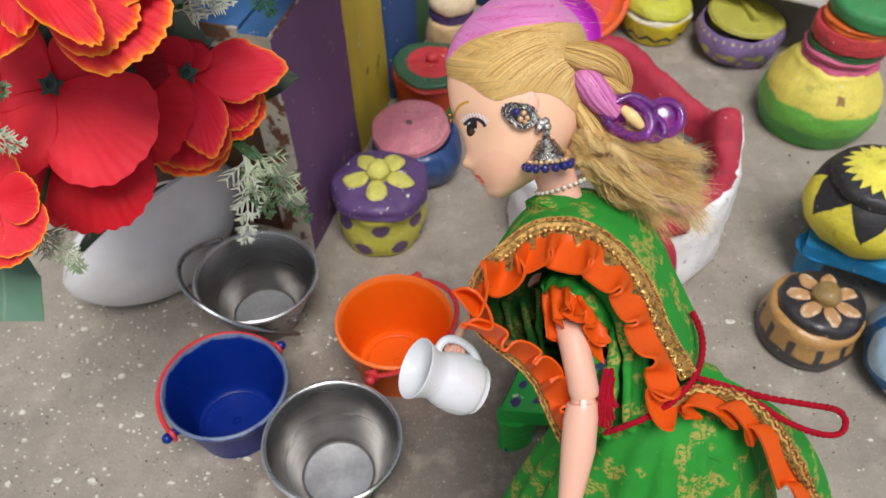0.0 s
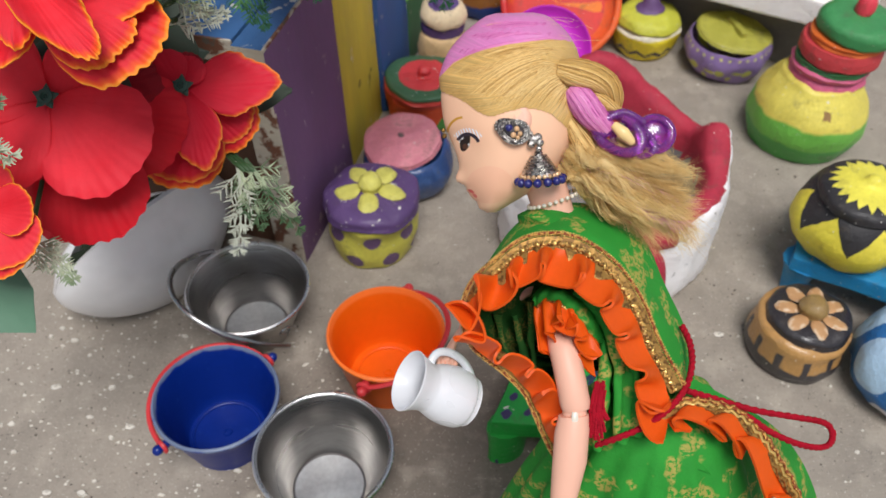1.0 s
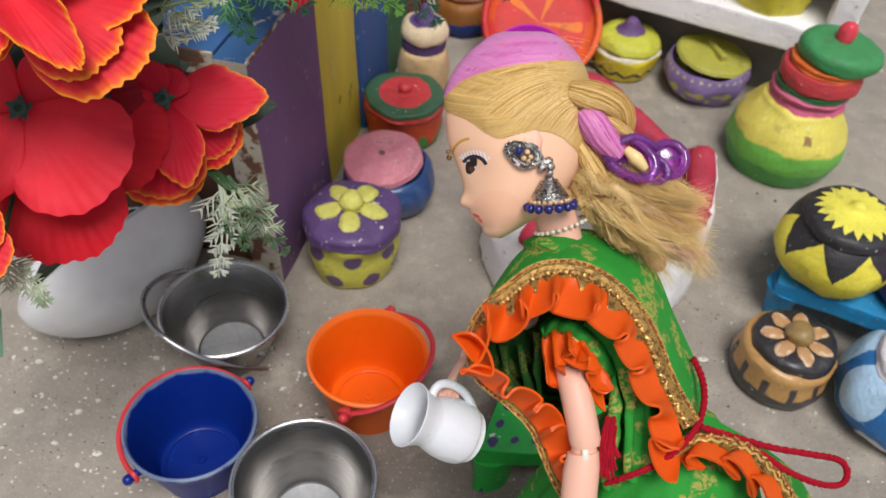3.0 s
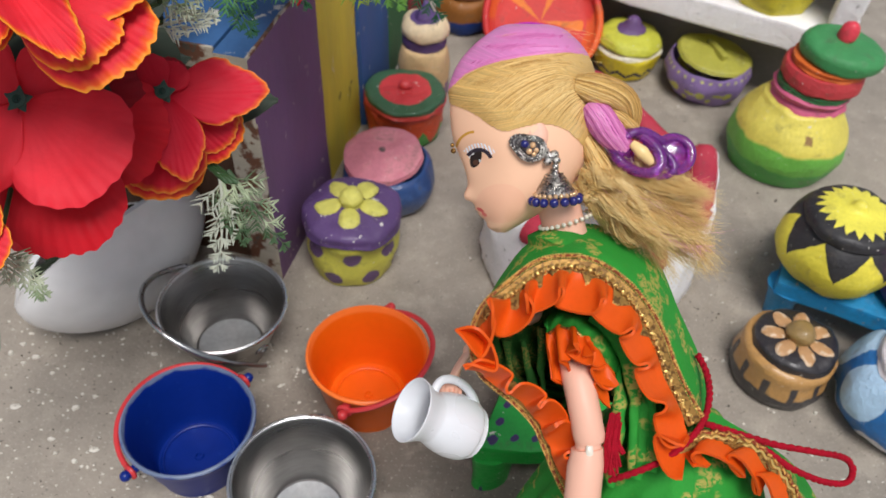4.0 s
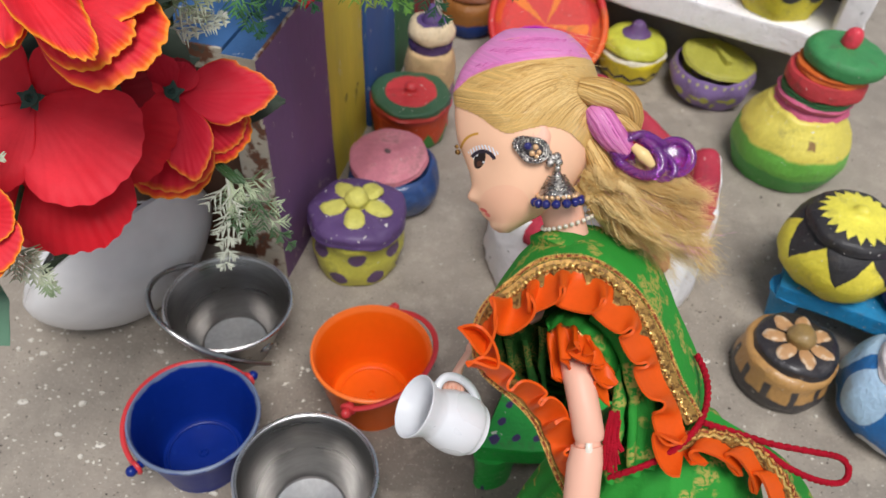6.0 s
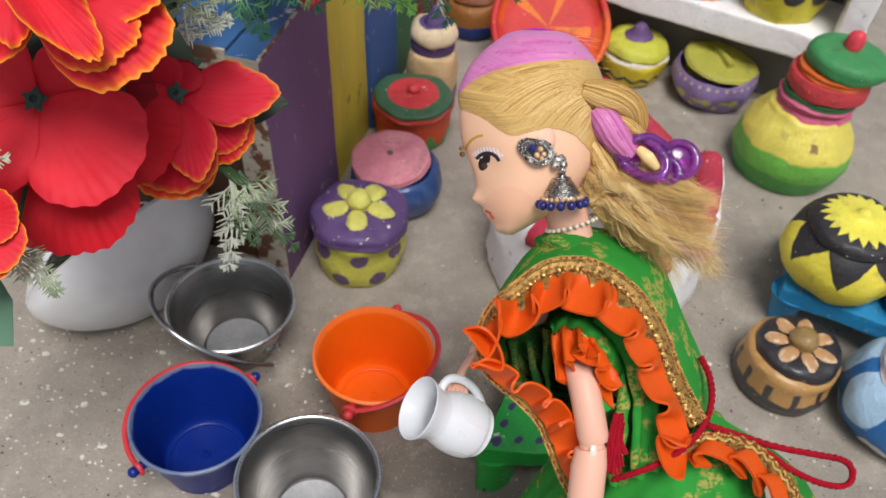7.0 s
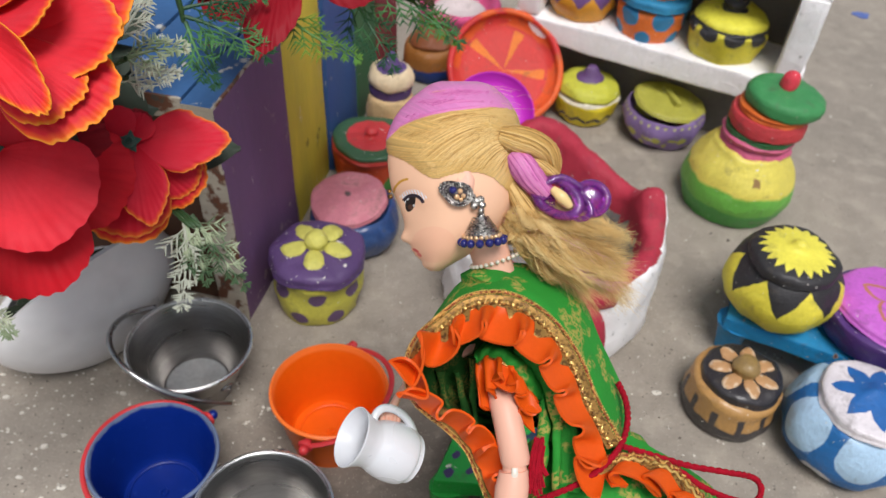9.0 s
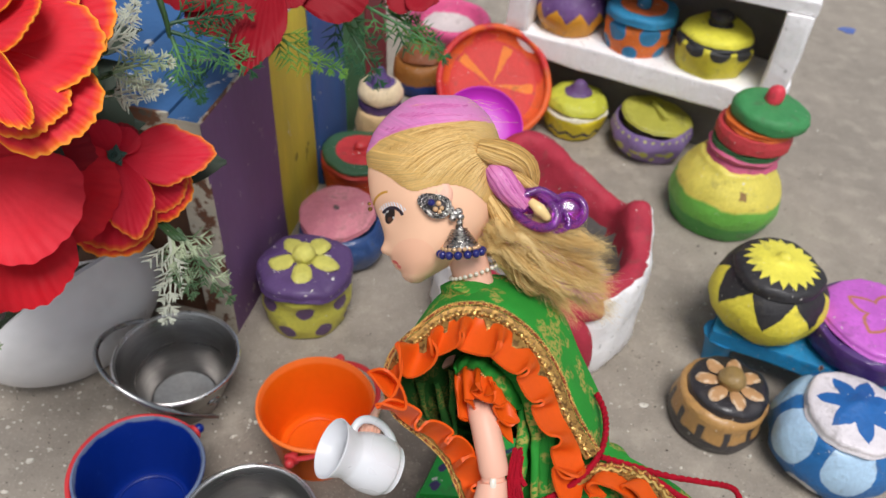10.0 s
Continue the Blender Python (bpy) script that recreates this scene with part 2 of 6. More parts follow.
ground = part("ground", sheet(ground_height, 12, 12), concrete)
tagged(ground, "grey worn cement floor with pits and scuffs", "floor", kind="structure")

# ---- wooden crate with painted planks ----


def old_board(name, base, seen=(120, 84, 62), amount=0.5, pale=(196, 186, 168)):
    return paint(name, base, [
        (lambda p: p.noise(60.0, 4.0).over(0.72 - 0.14 * amount, 0.04), seen),
        (lambda p: p.noise(95.0, 5.0).over(0.74 - 0.10 * amount, 0.03), pale),
    ], rough=0.62, vary=0.2, grain=300.0, bump=0.5, stretch=(1.6, 1.6, 0.25), chips=0.15)


CRATE = pose(-0.0701, 0.2955, 0, 0, 0, -16.1) @ pose(0, 0, 0, 0, -2.1, 0)
crate = thing("wooden_crate", CRATE, "weathered wooden crate of upright planks painted purple, yellow, blue, green", "crate")
wood_purple = old_board("purple_board_paint", (114, 82, 122), (150, 128, 140), 0.3)
wood_yellow = old_board("yellow_board_paint", (210, 188, 66), (150, 132, 50), 0.2, (190, 178, 92))
wood_blue = old_board("blue_board_paint", (56, 90, 146), (44, 74, 128), 0.25)
wood_green = old_board("green_board_paint", (66, 112, 74), amount=0.1)
wood_red = old_board("red_board_paint", (132, 52, 58), amount=0.1)
wood_raw = paint("peeling_end_wood", (188, 180, 164), [
    (lambda p: p.noise(70.0, 4.0).over(0.53, 0.05), (112, 74, 56)),
    (lambda p: p.noise(140.0, 4.0).over(0.62, 0.05), (92, 82, 72))],
    rough=0.8, vary=0.25, grain=340.0, bump=0.8, stretch=(0.35, 0.35, 1.6))
wood_top = paint("blue_top_paint", (56, 98, 148), [
    (lambda p: p.noise(80.0, 4.0).over(0.64, 0.03), (206, 204, 196)),
    (lambda p: p.noise(45.0, 4.0).over(0.66, 0.03), (124, 92, 76))],
    rough=0.6, vary=0.2, grain=330.0, bump=0.5)
wood_dark = paint("dark_inner_wood", (92, 64, 48), rough=0.8, vary=0.3, grain=300.0, bump=0.6, stretch=(1, 1, 0.3))


def plank(y0, y1, out, top, mat, seed):
    s = block(-0.016, 0.0, y0, y1, 0.0, top, 0.0012, 3)
    s.moved(Matrix.Translation((out, 0, 0))).wobble(0.0008, 30.0, seed)
    s.assign(lambda c: 1 if c.y < 0.001 or (c.z > top - 0.0016 and c.x > out - 0.0016) else (2 if c.z > top - 0.0010 else 0))
    return part("plank", s, [mat, wood_raw, wood_top], crate)


plank(0.0, 0.0785, 0.0, 0.1370, wood_purple, 1)
plank(0.0801, 0.1420, -0.0030, 0.1375, wood_yellow, 2)
plank(0.1435, 0.1985, -0.0006, 0.1380, wood_blue, 3)
plank(0.2000, 0.2480, -0.0010, 0.1370, wood_green, 4)
plank(0.2495, 0.3000, -0.0004, 0.1360, wood_red, 5)
for x0, x1 in ((-0.055, -0.0172), (-0.105, -0.0565), (-0.155, -0.1065)):
    s = block(x0, x1, 0.004, 0.30, 0.1250, 0.1368, 0.0012, 3).wobble(0.0006, 30.0, x0 * 90)
    s.assign(lambda c: 1 if c.y < 0.0052 else 0)
    part("top_board", s, [wood_top, wood_raw], crate)
part("end_board", block(-0.155, -0.0172, 0.012, 0.022, 0.0, 0.1248, 0.001, 2).wobble(0.0006, 30.0, 8), wood_dark, crate)

# ---- buckets ----
steel = paint("brushed_steel", (166, 163, 160), [
    (lambda p: p.noise(38.0, 4.0).over(0.55, 0.2) * 0.5, (150, 146, 142))], rough=0.32, vary=0.34, grain=260.0, bump=0.09, metal=1.0, stretch=(0.4, 0.4, 3.0), wob=0)
# pail bottoms: scratched steel, its colour raised to imitate the reflected sky
steel_floor = paint("scratched_steel_brightened", (228, 230, 230), rough=0.34, vary=0.3, grain=420.0, bump=0.15, metal=0.8)
wire = paint("steel_wire", (178, 178, 178), rough=0.28, vary=0.1, metal=1.0, bump=0.05)
wire_bright = paint("polished_steel_rim", (240, 240, 240), rough=0.3, vary=0.08, metal=1.0, bump=0.05)
plastic_blue = paint("blue_plastic", (6, 38, 122), [
    (lambda p: p.z.over(p.noise(120.0, 3.0) * 0.004 + 0.0306, 0.0010) * 0.7, (128, 142, 160)),
    (lambda p: p.noise(210.0, 4.0).over(0.70, 0.08) * 0.2, (60, 96, 170))], rough=0.36, vary=0.14, grain=300.0, bump=0.12, wob=0)
plastic_orange = paint("orange_plastic", (236, 100, 14), [
    (lambda p: p.z.over(0.0338, 0.0015) * 0.5, (255, 140, 70))], rough=0.36, vary=0.08, grain=250.0, bump=0.08, wob=0)
plastic_red = paint("red_plastic", (204, 58, 62), rough=0.38, vary=0.14, grain=300.0, bump=0.1)


def bucket(name, m, label, r, rb, h, skin, bottom, hinge, drop, grip, grip_r, reach, lug, ring, ends=(0, 0)):
    """A tapered pail; hinge: the turn of its handle's axle; drop: degrees by which the folded handle hangs."""
    b = thing(name, m, label, "bucket", "pails on the floor")
    w = 0.0011
    out = lathe([(0, 0.0006), (rb - 0.002, 0.0006), (rb - 0.0012, 0), (rb, 0), (rb, 0.0012), (rb + (r - rb) * 0.45, h * 0.45), (r - 0.0006, h - 0.0016), (r + 0.0007, h - 0.0012),
                 (r + 0.0009, h - 0.0003), (r, h), (r - w, h - 0.0006), (rb - w + (r - rb) * 0.4, h * 0.4), (rb - w + 0.001, 0.0042), (rb - w - 0.001, 0.003), (rb * 0.62, 0.0028), (0, 0.0028)], 72, 2)
    out.assign(lambda c: 1 if c.z < 0.0045 and math.hypot(c.x, c.y) < rb - 0.0018 and c.z > 0.001 else 0)
    part("body", out, [skin, bottom], b)
    rim = tube([(r * math.cos(t * math.tau / 72), r * math.sin(t * math.tau / 72), h - 0.0004) for t in range(72)], 0.0009 if lug else 0.0011, 8, closed=True)
    part("rim", rim, skin if lug else wire_bright, b)
    if ring:
        part("bottom_ring", tube([(ring * math.cos(t * math.tau / 48), ring * math.sin(t * math.tau / 48), 0.0030) for t in range(48)], 0.0008, 8, closed=True).join(
            tube([(0.0016 * math.cos(t * math.tau / 16), 0.0016 * math.sin(t * math.tau / 16), 0.0030) for t in range(16)], 0.0006, 6, closed=True)), skin, b)
    e = Vector((math.cos(radians(hinge)), math.sin(radians(hinge)), 0))
    f = Vector((e.y, -e.x, 0)) * math.cos(radians(drop)) + Vector((0, 0, -math.sin(radians(drop))))
    z = h - 0.0045
    a = r + 0.0024
    pts = [e * (a * math.cos(math.pi * i / 40)) + f * (a * reach * math.sin(math.pi * i / 40)) + Vector((0, 0, z + 0.003 * math.sin(math.pi * i / 40) + ends[0] + (ends[1] - ends[0]) * i / 40)) for i in range(41)]
    part("handle", tube(pts, grip_r, 10, 0.75 if lug else 1.0), grip, b)
    for sgn in (1, -1):
        c = e * (sgn * (r + 0.0008)) + Vector((0, 0, z))
        if lug:
            s = tube([c - e * sgn * 0.0015, c + e * sgn * 0.0042], 0.0019, 12).join(ball(c + e * sgn * 0.0042, 0.0023))
            part("hinge", s, skin if lug == 2 else grip, b)
            part("handle_eye", tube([c + e * sgn * 0.0018 + Vector((e.y, -e.x, 0)) * (0.0026 * math.cos(t)) + Vector((0, 0, 0.0026 * math.sin(t))) for t in np.linspace(0, math.tau, 16, False)], 0.0010, 8, closed=True), grip, b)
        else:
            side = Vector((e.y, -e.x, 0))
            s = tube([c + side * (0.0032 * math.cos(t)) + Vector((0, 0, 0.0030 * math.sin(t) - 0.0008)) + e * sgn * (0.001 + 0.001 * math.sin(t)) for t in np.linspace(0, math.tau, 20, False)], 0.0006, 8, closed=True)
            part("hinge", s, wire, b)
    return b


bucket("blue_bucket", pose(-0.0950, 0.1885, 0), "blue plastic toy bucket with a faded rim and red handle", 0.0267, 0.0182, 0.033, plastic_blue, plastic_blue, 229, -3, plastic_red, 0.0011, 0.97, 2, 0.0155)
bucket("orange_bucket", pose(-0.0219, 0.2217, 0), "orange plastic toy bucket with a red handle folded down", 0.0267, 0.0190, 0.036, plastic_orange, plastic_orange, 72, -16, plastic_red, 0.0013, 1.02, 1, 0.0150)
bucket("steel_bucket", pose(-0.0908, 0.2515, 0), "stainless steel toy bucket with a swung-down wire handle", 0.0292, 0.0172, 0.033, steel, steel_floor, 312, -30, wire, 0.0013, 1.26, 0, 0, (-0.012, 0.004))
bucket("steel_bucket", pose(-0.0457, 0.1616, 0), "stainless steel toy bucket with a dull scratched inside", 0.0283, 0.0172, 0.033, steel, steel_floor, 80, 55, wire, 0.0009, 1.06, 0, 0)

# ---- painted clay pots ----


def clay(name, base, layers=(), **k):
    k = {"rough": 0.5, "bump": 1.0, "vary": 0.24, "grain": 430.0, "chips": 0.32, "dirt": 0.4, **k}
    return paint(name, base, layers, **k)


lids = {}


def pot(name, m, label, pieces, category="pot"):
    """pieces: (part name, profile, material, matrix or None, unevenness)."""
    p = thing(name, m, label, category, "painted clay pots")
    for i, (n, prof, mat, at, uneven) in enumerate(pieces):
        s = lathe(prof, 64, 4)
        s.wobble(uneven * 1.9, 55.0, i * 3.1 + m.translation.x * 70).wobble(0.0007, 150.0, i * 1.7)
        at = at or Matrix.Identity(4)
        if n == "knob" and p.name in lids:
            lid, inv = lids[p.name]
            part(n, s, mat, lid, m=inv @ at)
        else:
            ob = part(n, s, mat, p, m=at)
            if n == "lid":
                lids[p.name] = ob, at.inverted()
    return p


def clay_petals(p, n, r, z, size, mat, turn=0.0, tilt=0.0, at=(0, 0)):
    """Pressed-on clay petals laid round the middle of a lid."""
    for i in range(n):
        a = math.tau * i / n + turn
        s = ball((0, 0, 0), size, 16, 8).wobble(size[1] * 0.16, 160.0, i * 2.3).wobble(size[1] * 0.1, 420.0, i)
        lid, inv = lids[p.name]
        part("petal", s, mat, lid, m=inv @ Matrix.Translation((at[0], at[1], 0)) @ pose(r * math.cos(a), r * math.sin(a), z, 0, 0, math.degrees(a)) @ pose(0, 0, 0, 0, tilt, 0))


def dots(n, z, r, size, turn=0.0, tall=1.0):
    """Dots round the wall at height z of a body of radius r."""
    def mask(p):
        a = (p.a + turn).rep(n) * (math.tau / n) * r
        d = (p.z - z) * (1 / tall)
        return ((a * a + d * d).sqrt()).under(size, 0.0007)
    return mask


def band(z0, z1):
    return lambda p: p.z.over(z0, 0.0004) * p.z.under(z1, 0.0004)


def disc(r):
    return lambda p: p.r.under(r, 0.0005)


def zigzag(n, z, height, above=True, turn=0.0):
    return lambda p: p.z.over((p.a + turn).tri(n) * height + z, 0.0005) if above else p.z.under((p.a + turn).tri(n) * height + z, 0.0005)


def knob(r, h, z):
    return [(0, z + h), (r * 0.6, z + h * 0.93), (r, z + h * 0.55), (r * 0.85, z + h * 0.15), (r * 1.15, z - 0.001), (0, z - 0.002)]


# purple-lidded pot
p_yellow = clay("yellow_dotted_glaze", (206, 200, 84), [
    (dots(7, 0.0230, 0.0240, 0.0050, 0.35), (104, 78, 116)), (dots(7, 0.0070, 0.0235, 0.0050, 0.80), (104, 78, 116))], coat=0.15)
p_lid = clay("purple_flower_lid", (90, 66, 112), chips=0.62, coat=0.15)
p_knob = clay("yellow_knob", (204, 198, 100))
p_pot = pot("lidded_pot", pose(-0.0335, 0.3135, 0, 0, 0, 10), "small yellow clay pot with purple spots and flower-painted lid", [
    ("body", [(0, 0), (0.019, 0), (0.0222, 0.003), (0.0245, 0.013), (0.0240, 0.024), (0.0222, 0.0330), (0, 0.0330)], p_yellow, None, 0.0012),
    ("lid", [(0, 0.0315), (0.0240, 0.0315), (0.0258, 0.0345), (0.0246, 0.0382), (0.0190, 0.0405), (0.0100, 0.0415), (0, 0.0415)], p_lid, None, 0.0011),
    ("knob", knob(0.0066, 0.0095, 0.0408), p_knob, None, 0.0005)])

clay_petals(p_pot, 5, 0.0122, 0.0416, (0.0074, 0.0056, 0.0022), p_knob, 0.72, 7)

# blue pot, pink lid
b_blue = clay("dark_blue_glaze", (42, 72, 124), [(lambda p: p.noise(90.0, 3.0).over(0.6, 0.1) * 0.5, (66, 100, 156))], coat=0.5, rough=0.4)
b_pink = clay("dull_pink_clay", (208, 128, 142), [(lambda p: p.noise(80.0, 4.0).over(0.55, 0.1) * 0.5, (222, 150, 158)), (disc(0.0019), (104, 84, 84))], rough=0.65)
pot("lidded_pot", pose(-0.0145, 0.3655, 0), "dark blue clay pot with a tilted dull pink lid", [
    ("body", [(0, 0), (0.017, 0), (0.023, 0.004), (0.0268, 0.014), (0.0256, 0.0240), (0.0232, 0.0280), (0.0212, 0.0275), (0.0210, 0.020), (0, 0.020)], b_blue, None, 0.0013),
    ("lid", [(0, 0), (0.0210, 0.0002), (0.0228, 0.002), (0.0216, 0.0044), (0.0130, 0.0058), (0.0035, 0.0062), (0.0020, 0.0068), (0, 0.0070)], b_pink, pose(-0.0034, 0.0002, 0.0290, 6, -7, 0), 0.0009)])

# red pot, green-ringed lid
r_body = clay("orange_leaf_glaze", (206, 74, 36), [
    (lambda p: p.z.under(p.a.tri(9) * 0.013 + 0.001, 0.0008), (72, 140, 62)), (band(0.0225, 0.0265), (196, 70, 52))], coat=0.2)
r_lid = clay("red_lid_glaze", (62, 98, 70), [(disc(0.0165), (202, 62, 66)), (lambda p: p.z.under(0.0285, 0.0006), (188, 62, 54))], chips=0.4, coat=0.2)
pot("lidded_pot", pose(-0.0058, 0.4305, 0), "orange clay pot with green leaves and red green-ringed lid", [
    ("body", [(0, 0), (0.020, 0), (0.0232, 0.004), (0.0238, 0.015), (0.0232, 0.0265), (0, 0.0265)], r_body, None, 0.0010),
    ("lid", [(0, 0.0255), (0.0242, 0.0255), (0.0250, 0.0285), (0.0244, 0.0312), (0.0190, 0.0318), (0.0100, 0.0322), (0, 0.0325)], r_lid, None, 0.0008),
    ("knob", knob(0.0042, 0.0062, 0.0322), clay("red_knob", (206, 60, 64), coat=0.4), None, 0.0004)])

# beige bottle
t_body = clay("beige_clay", (206, 174, 128), [
    (lambda p: p.z.under(p.a.tri(8) * 0.010 + 0.006, 0.0006) * 0.9, (124, 96, 132))], rough=0.6)
pot("bottle_pot", pose(0.0065, 0.4745, 0), "tall beige clay jar with purple neck and cream purple-topped lid", [
    ("body", [(0, 0), (0.0145, 0), (0.0172, 0.003), (0.0170, 0.02), (0.0158, 0.034), (0.0120, 0.038), (0, 0.038)], t_body, None, 0.0009),
    ("neck", [(0, 0.0375), (0.0125, 0.0375), (0.0142, 0.0400), (0.0140, 0.0440), (0.0120, 0.0455), (0, 0.0455)], clay("purple_neck", (88, 66, 112), chips=0.4), None, 0.0005),
    ("lid", [(0, 0.0455), (0.0130, 0.0455), (0.0156, 0.0490), (0.0150, 0.0535), (0.0110, 0.0570), (0, 0.0580)], clay("cream_lid", (222, 200, 164), [(disc(0.0100), (92, 70, 122))]), None, 0.0006),
    ("knob", [(0, 0.0690), (0.0022, 0.0680), (0.0040, 0.0640), (0.0072, 0.0575), (0, 0.0570)], clay("purple_knob", (90, 68, 120)), None, 0.0004)])

# yellow pot with purple knob
y_body = clay("yellow_zigzag_glaze", (226, 204, 44), [
    (lambda p: p.z.over(p.a.tri(11) * 0.004 + 0.0040, 0.0005) * p.z.under(p.a.tri(11) * 0.004 + 0.0068, 0.0005), (70, 58, 62)), (band(0.0200, 0.0300), (222, 214, 190))], coat=0.2)
pot("lidded_pot", pose(0.1545, 0.5130, 0), "yellow clay pot with dark zigzag line and purple-knobbed lid", [
    ("body", [(0, 0), (0.016, 0), (0.0205, 0.004), (0.0232, 0.013), (0.0225, 0.0225), (0, 0.0235)], y_body, None, 0.0010),
    ("lid", [(0, 0.022), (0.0215, 0.0225), (0.0225, 0.0265), (0.0190, 0.0300), (0.0120, 0.0320), (0, 0.0325)], clay("olive_lid", (196, 196, 70)), None, 0.0008),
    ("knob", [(0, 0.0425), (0.0036, 0.0412), (0.0072, 0.0355), (0.0108, 0.0315), (0, 0.0310)], clay("violet_knob", (104, 76, 122)), None, 0.0005)])

# violet bowl with olive lid
v_body = clay("violet_flower_glaze", (144, 118, 172), [
    (dots(30, 0.0235, 0.029, 0.0011), (208, 206, 130)),
    (dots(9, 0.0120, 0.0285, 0.0034, 0.2), (198, 196, 92)), (dots(9, 0.0120, 0.0285, 0.0042, 0.45, 0.35), (198, 196, 92)), (dots(9, 0.0060, 0.026, 0.0022, 0.62), (198, 196, 92))], coat=0.2)
bowl = pot("lidded_bowl", pose(0.2072, 0.4885, 0), "violet clay bowl with yellow flowers and a tilted olive lid", [
    ("body", [(0, 0), (0.0165, 0), (0.0235, 0.0045), (0.0296, 0.0155), (0.0285, 0.0255), (0.0272, 0.0260), (0.0262, 0.0170), (0.0150, 0.0100), (0, 0.0100)], v_body, None, 0.0012),
    ("lid", [(0, 0), (0.0245, 0.0004), (0.0262, 0.0018), (0.0245, 0.0036), (0.0150, 0.0044), (0, 0.0047)], clay("olive_bowl_lid", (172, 168, 72)), pose(0.0028, 0.0010, 0.0268, 1, 6, 0), 0.0009)])
part("lid_ridge", block(-0.0022, 0.0022, -0.012, 0.012, 0.0030, 0.0082, 0.0018, 3).wobble(0.0007, 60.0), clay("olive_ridge", (168, 164, 72)), lids[bowl.name][0], m=lids[bowl.name][1] @ pose(0.0028, 0.0010, 0.0268, 1, 6, 12))

# tall jar with stacked rings
w_body = clay("yellow_green_glaze", (226, 210, 96), [
    (lambda p: p.z.under(p.noise(60.0) * 0.006 + 0.0245, 0.0016), (112, 182, 74)), (lambda p: p.z.under(p.noise(70.0) * 0.005 + 0.0115, 0.0014), (78, 160, 72)),
    (lambda p: ((p.a + 1.68) * 0.03).abs().max((p.z - 0.0375).abs()).under(p.noise(300.0) * 0.003 + 0.0008, 0.0006), (150, 116, 70))], coat=0.15, wob=0.0004)
pot("stacked_jar", pose(0.2385, 0.4110, 0) @ Matrix.Diagonal((0.96, 0.96, 1.03, 1.0)), "green and yellow clay jar with stacked rings and green lid", [
    ("body", [(0, 0), (0.0270, 0), (0.0325, 0.004), (0.0368, 0.014), (0.0372, 0.023), (0.0335, 0.0345), (0.0262, 0.0445), (0.0215, 0.0490), (0, 0.0490)], w_body, None, 0.0012),
    ("neck", [(0, 0.0470), (0.0215, 0.0470), (0.0228, 0.0495), (0.0212, 0.0520), (0.0232, 0.0545), (0.0212, 0.0568), (0, 0.0570)], clay("pink_neck", (206, 96, 130)), pose(0.0022, 0, 0), 0.0007),
    ("lower_ring", [(0, 0.0565), (0.0210, 0.0565), (0.0226, 0.0585), (0.0212, 0.0610), (0, 0.0610)], clay("green_ring", (56, 112, 66), chips=0.4), pose(0.0035, 0, 0), 0.0005),
    ("red_ring", [(0, 0.0605), (0.0220, 0.0608), (0.0246, 0.0650), (0.0238, 0.0700), (0.0205, 0.0716), (0, 0.0716)], clay("red_ring", (192, 62, 66), chips=0.3), pose(0.0052, 0, 0), 0.0007),
    ("orange_ring", [(0, 0.0712), (0.0205, 0.0712), (0.0218, 0.0735), (0.0208, 0.0762), (0, 0.0762)], clay("orange_ring", (214, 104, 44)), pose(0.0068, 0, 0), 0.0005),
    ("lid", [(0, 0.0758), (0.0215, 0.0758), (0.0244, 0.0800), (0.0232, 0.0850), (0.0150, 0.0878), (0, 0.0885)], clay("green_lid", (66, 142, 84), chips=0.25), pose(0.0068, 0.0, 0, 0, 3, 0), 0.0008),
    ("knob", [(0, 0.0985), (0.0030, 0.0980), (0.0052, 0.0950), (0.0056, 0.0880), (0, 0.0870)], clay("red_top_knob", (222, 62, 78), coat=0.3), pose(0.0104, 0.0005, 0), 0.0009)])

# black and gold pot
k_body = clay("black_gold_glaze", (62, 58, 60), [
    (lambda p: p.z.over(0.0215, 0.0005), (188, 142, 84)),
    (lambda p: (((p.a).rep(11) * (math.tau / 11 * 0.0225)).abs() - 0.0047).max(p.noise(90.0, 2.0) * 0.005 + 0.0085 - p.z).max(p.z - 0.026).under(0.0, 0.0008), (188, 142, 84))], coat=0.35, rough=0.4)
k_lid = clay("black_petal_lid", (46, 42, 45), coat=0.45, rough=0.36, chips=0.45)
k_pot = pot("lidded_pot", pose(0.1822, 0.2385, 0) @ Matrix.Diagonal((1.0, 1.0, 0.9, 1.0)), "black clay pot with gold drips and gold-petalled lid", [
    ("body", [(0, 0), (0.0195, 0), (0.0228, 0.003), (0.0238, 0.009), (0.0228, 0.019), (0.0206, 0.0285), (0, 0.0290)], k_body, None, 0.0009),
    ("lid", [(0, 0.0265), (0.0185, 0.0265), (0.0200, 0.0295), (0.0190, 0.0328), (0.0140, 0.0345), (0, 0.0350)], k_lid, pose(0.0012, -0.0006, 0), 0.0007),
    ("knob", knob(0.0070, 0.0105, 0.0338), clay("gold_knob", (150, 122, 74), coat=0.3, rough=0.4), pose(0.0012, -0.0006, 0), 0.0005)])

clay_petals(k_pot, 7, 0.0112, 0.0346, (0.0062, 0.0040, 0.0015), clay("tan_petals", (196, 150, 104), [(lambda p: p.noise(260.0, 3.0).over(0.6, 0.05) * 0.6, (228, 208, 180))], coat=0.2), 0.2, 6, (0.0012, -0.0006))

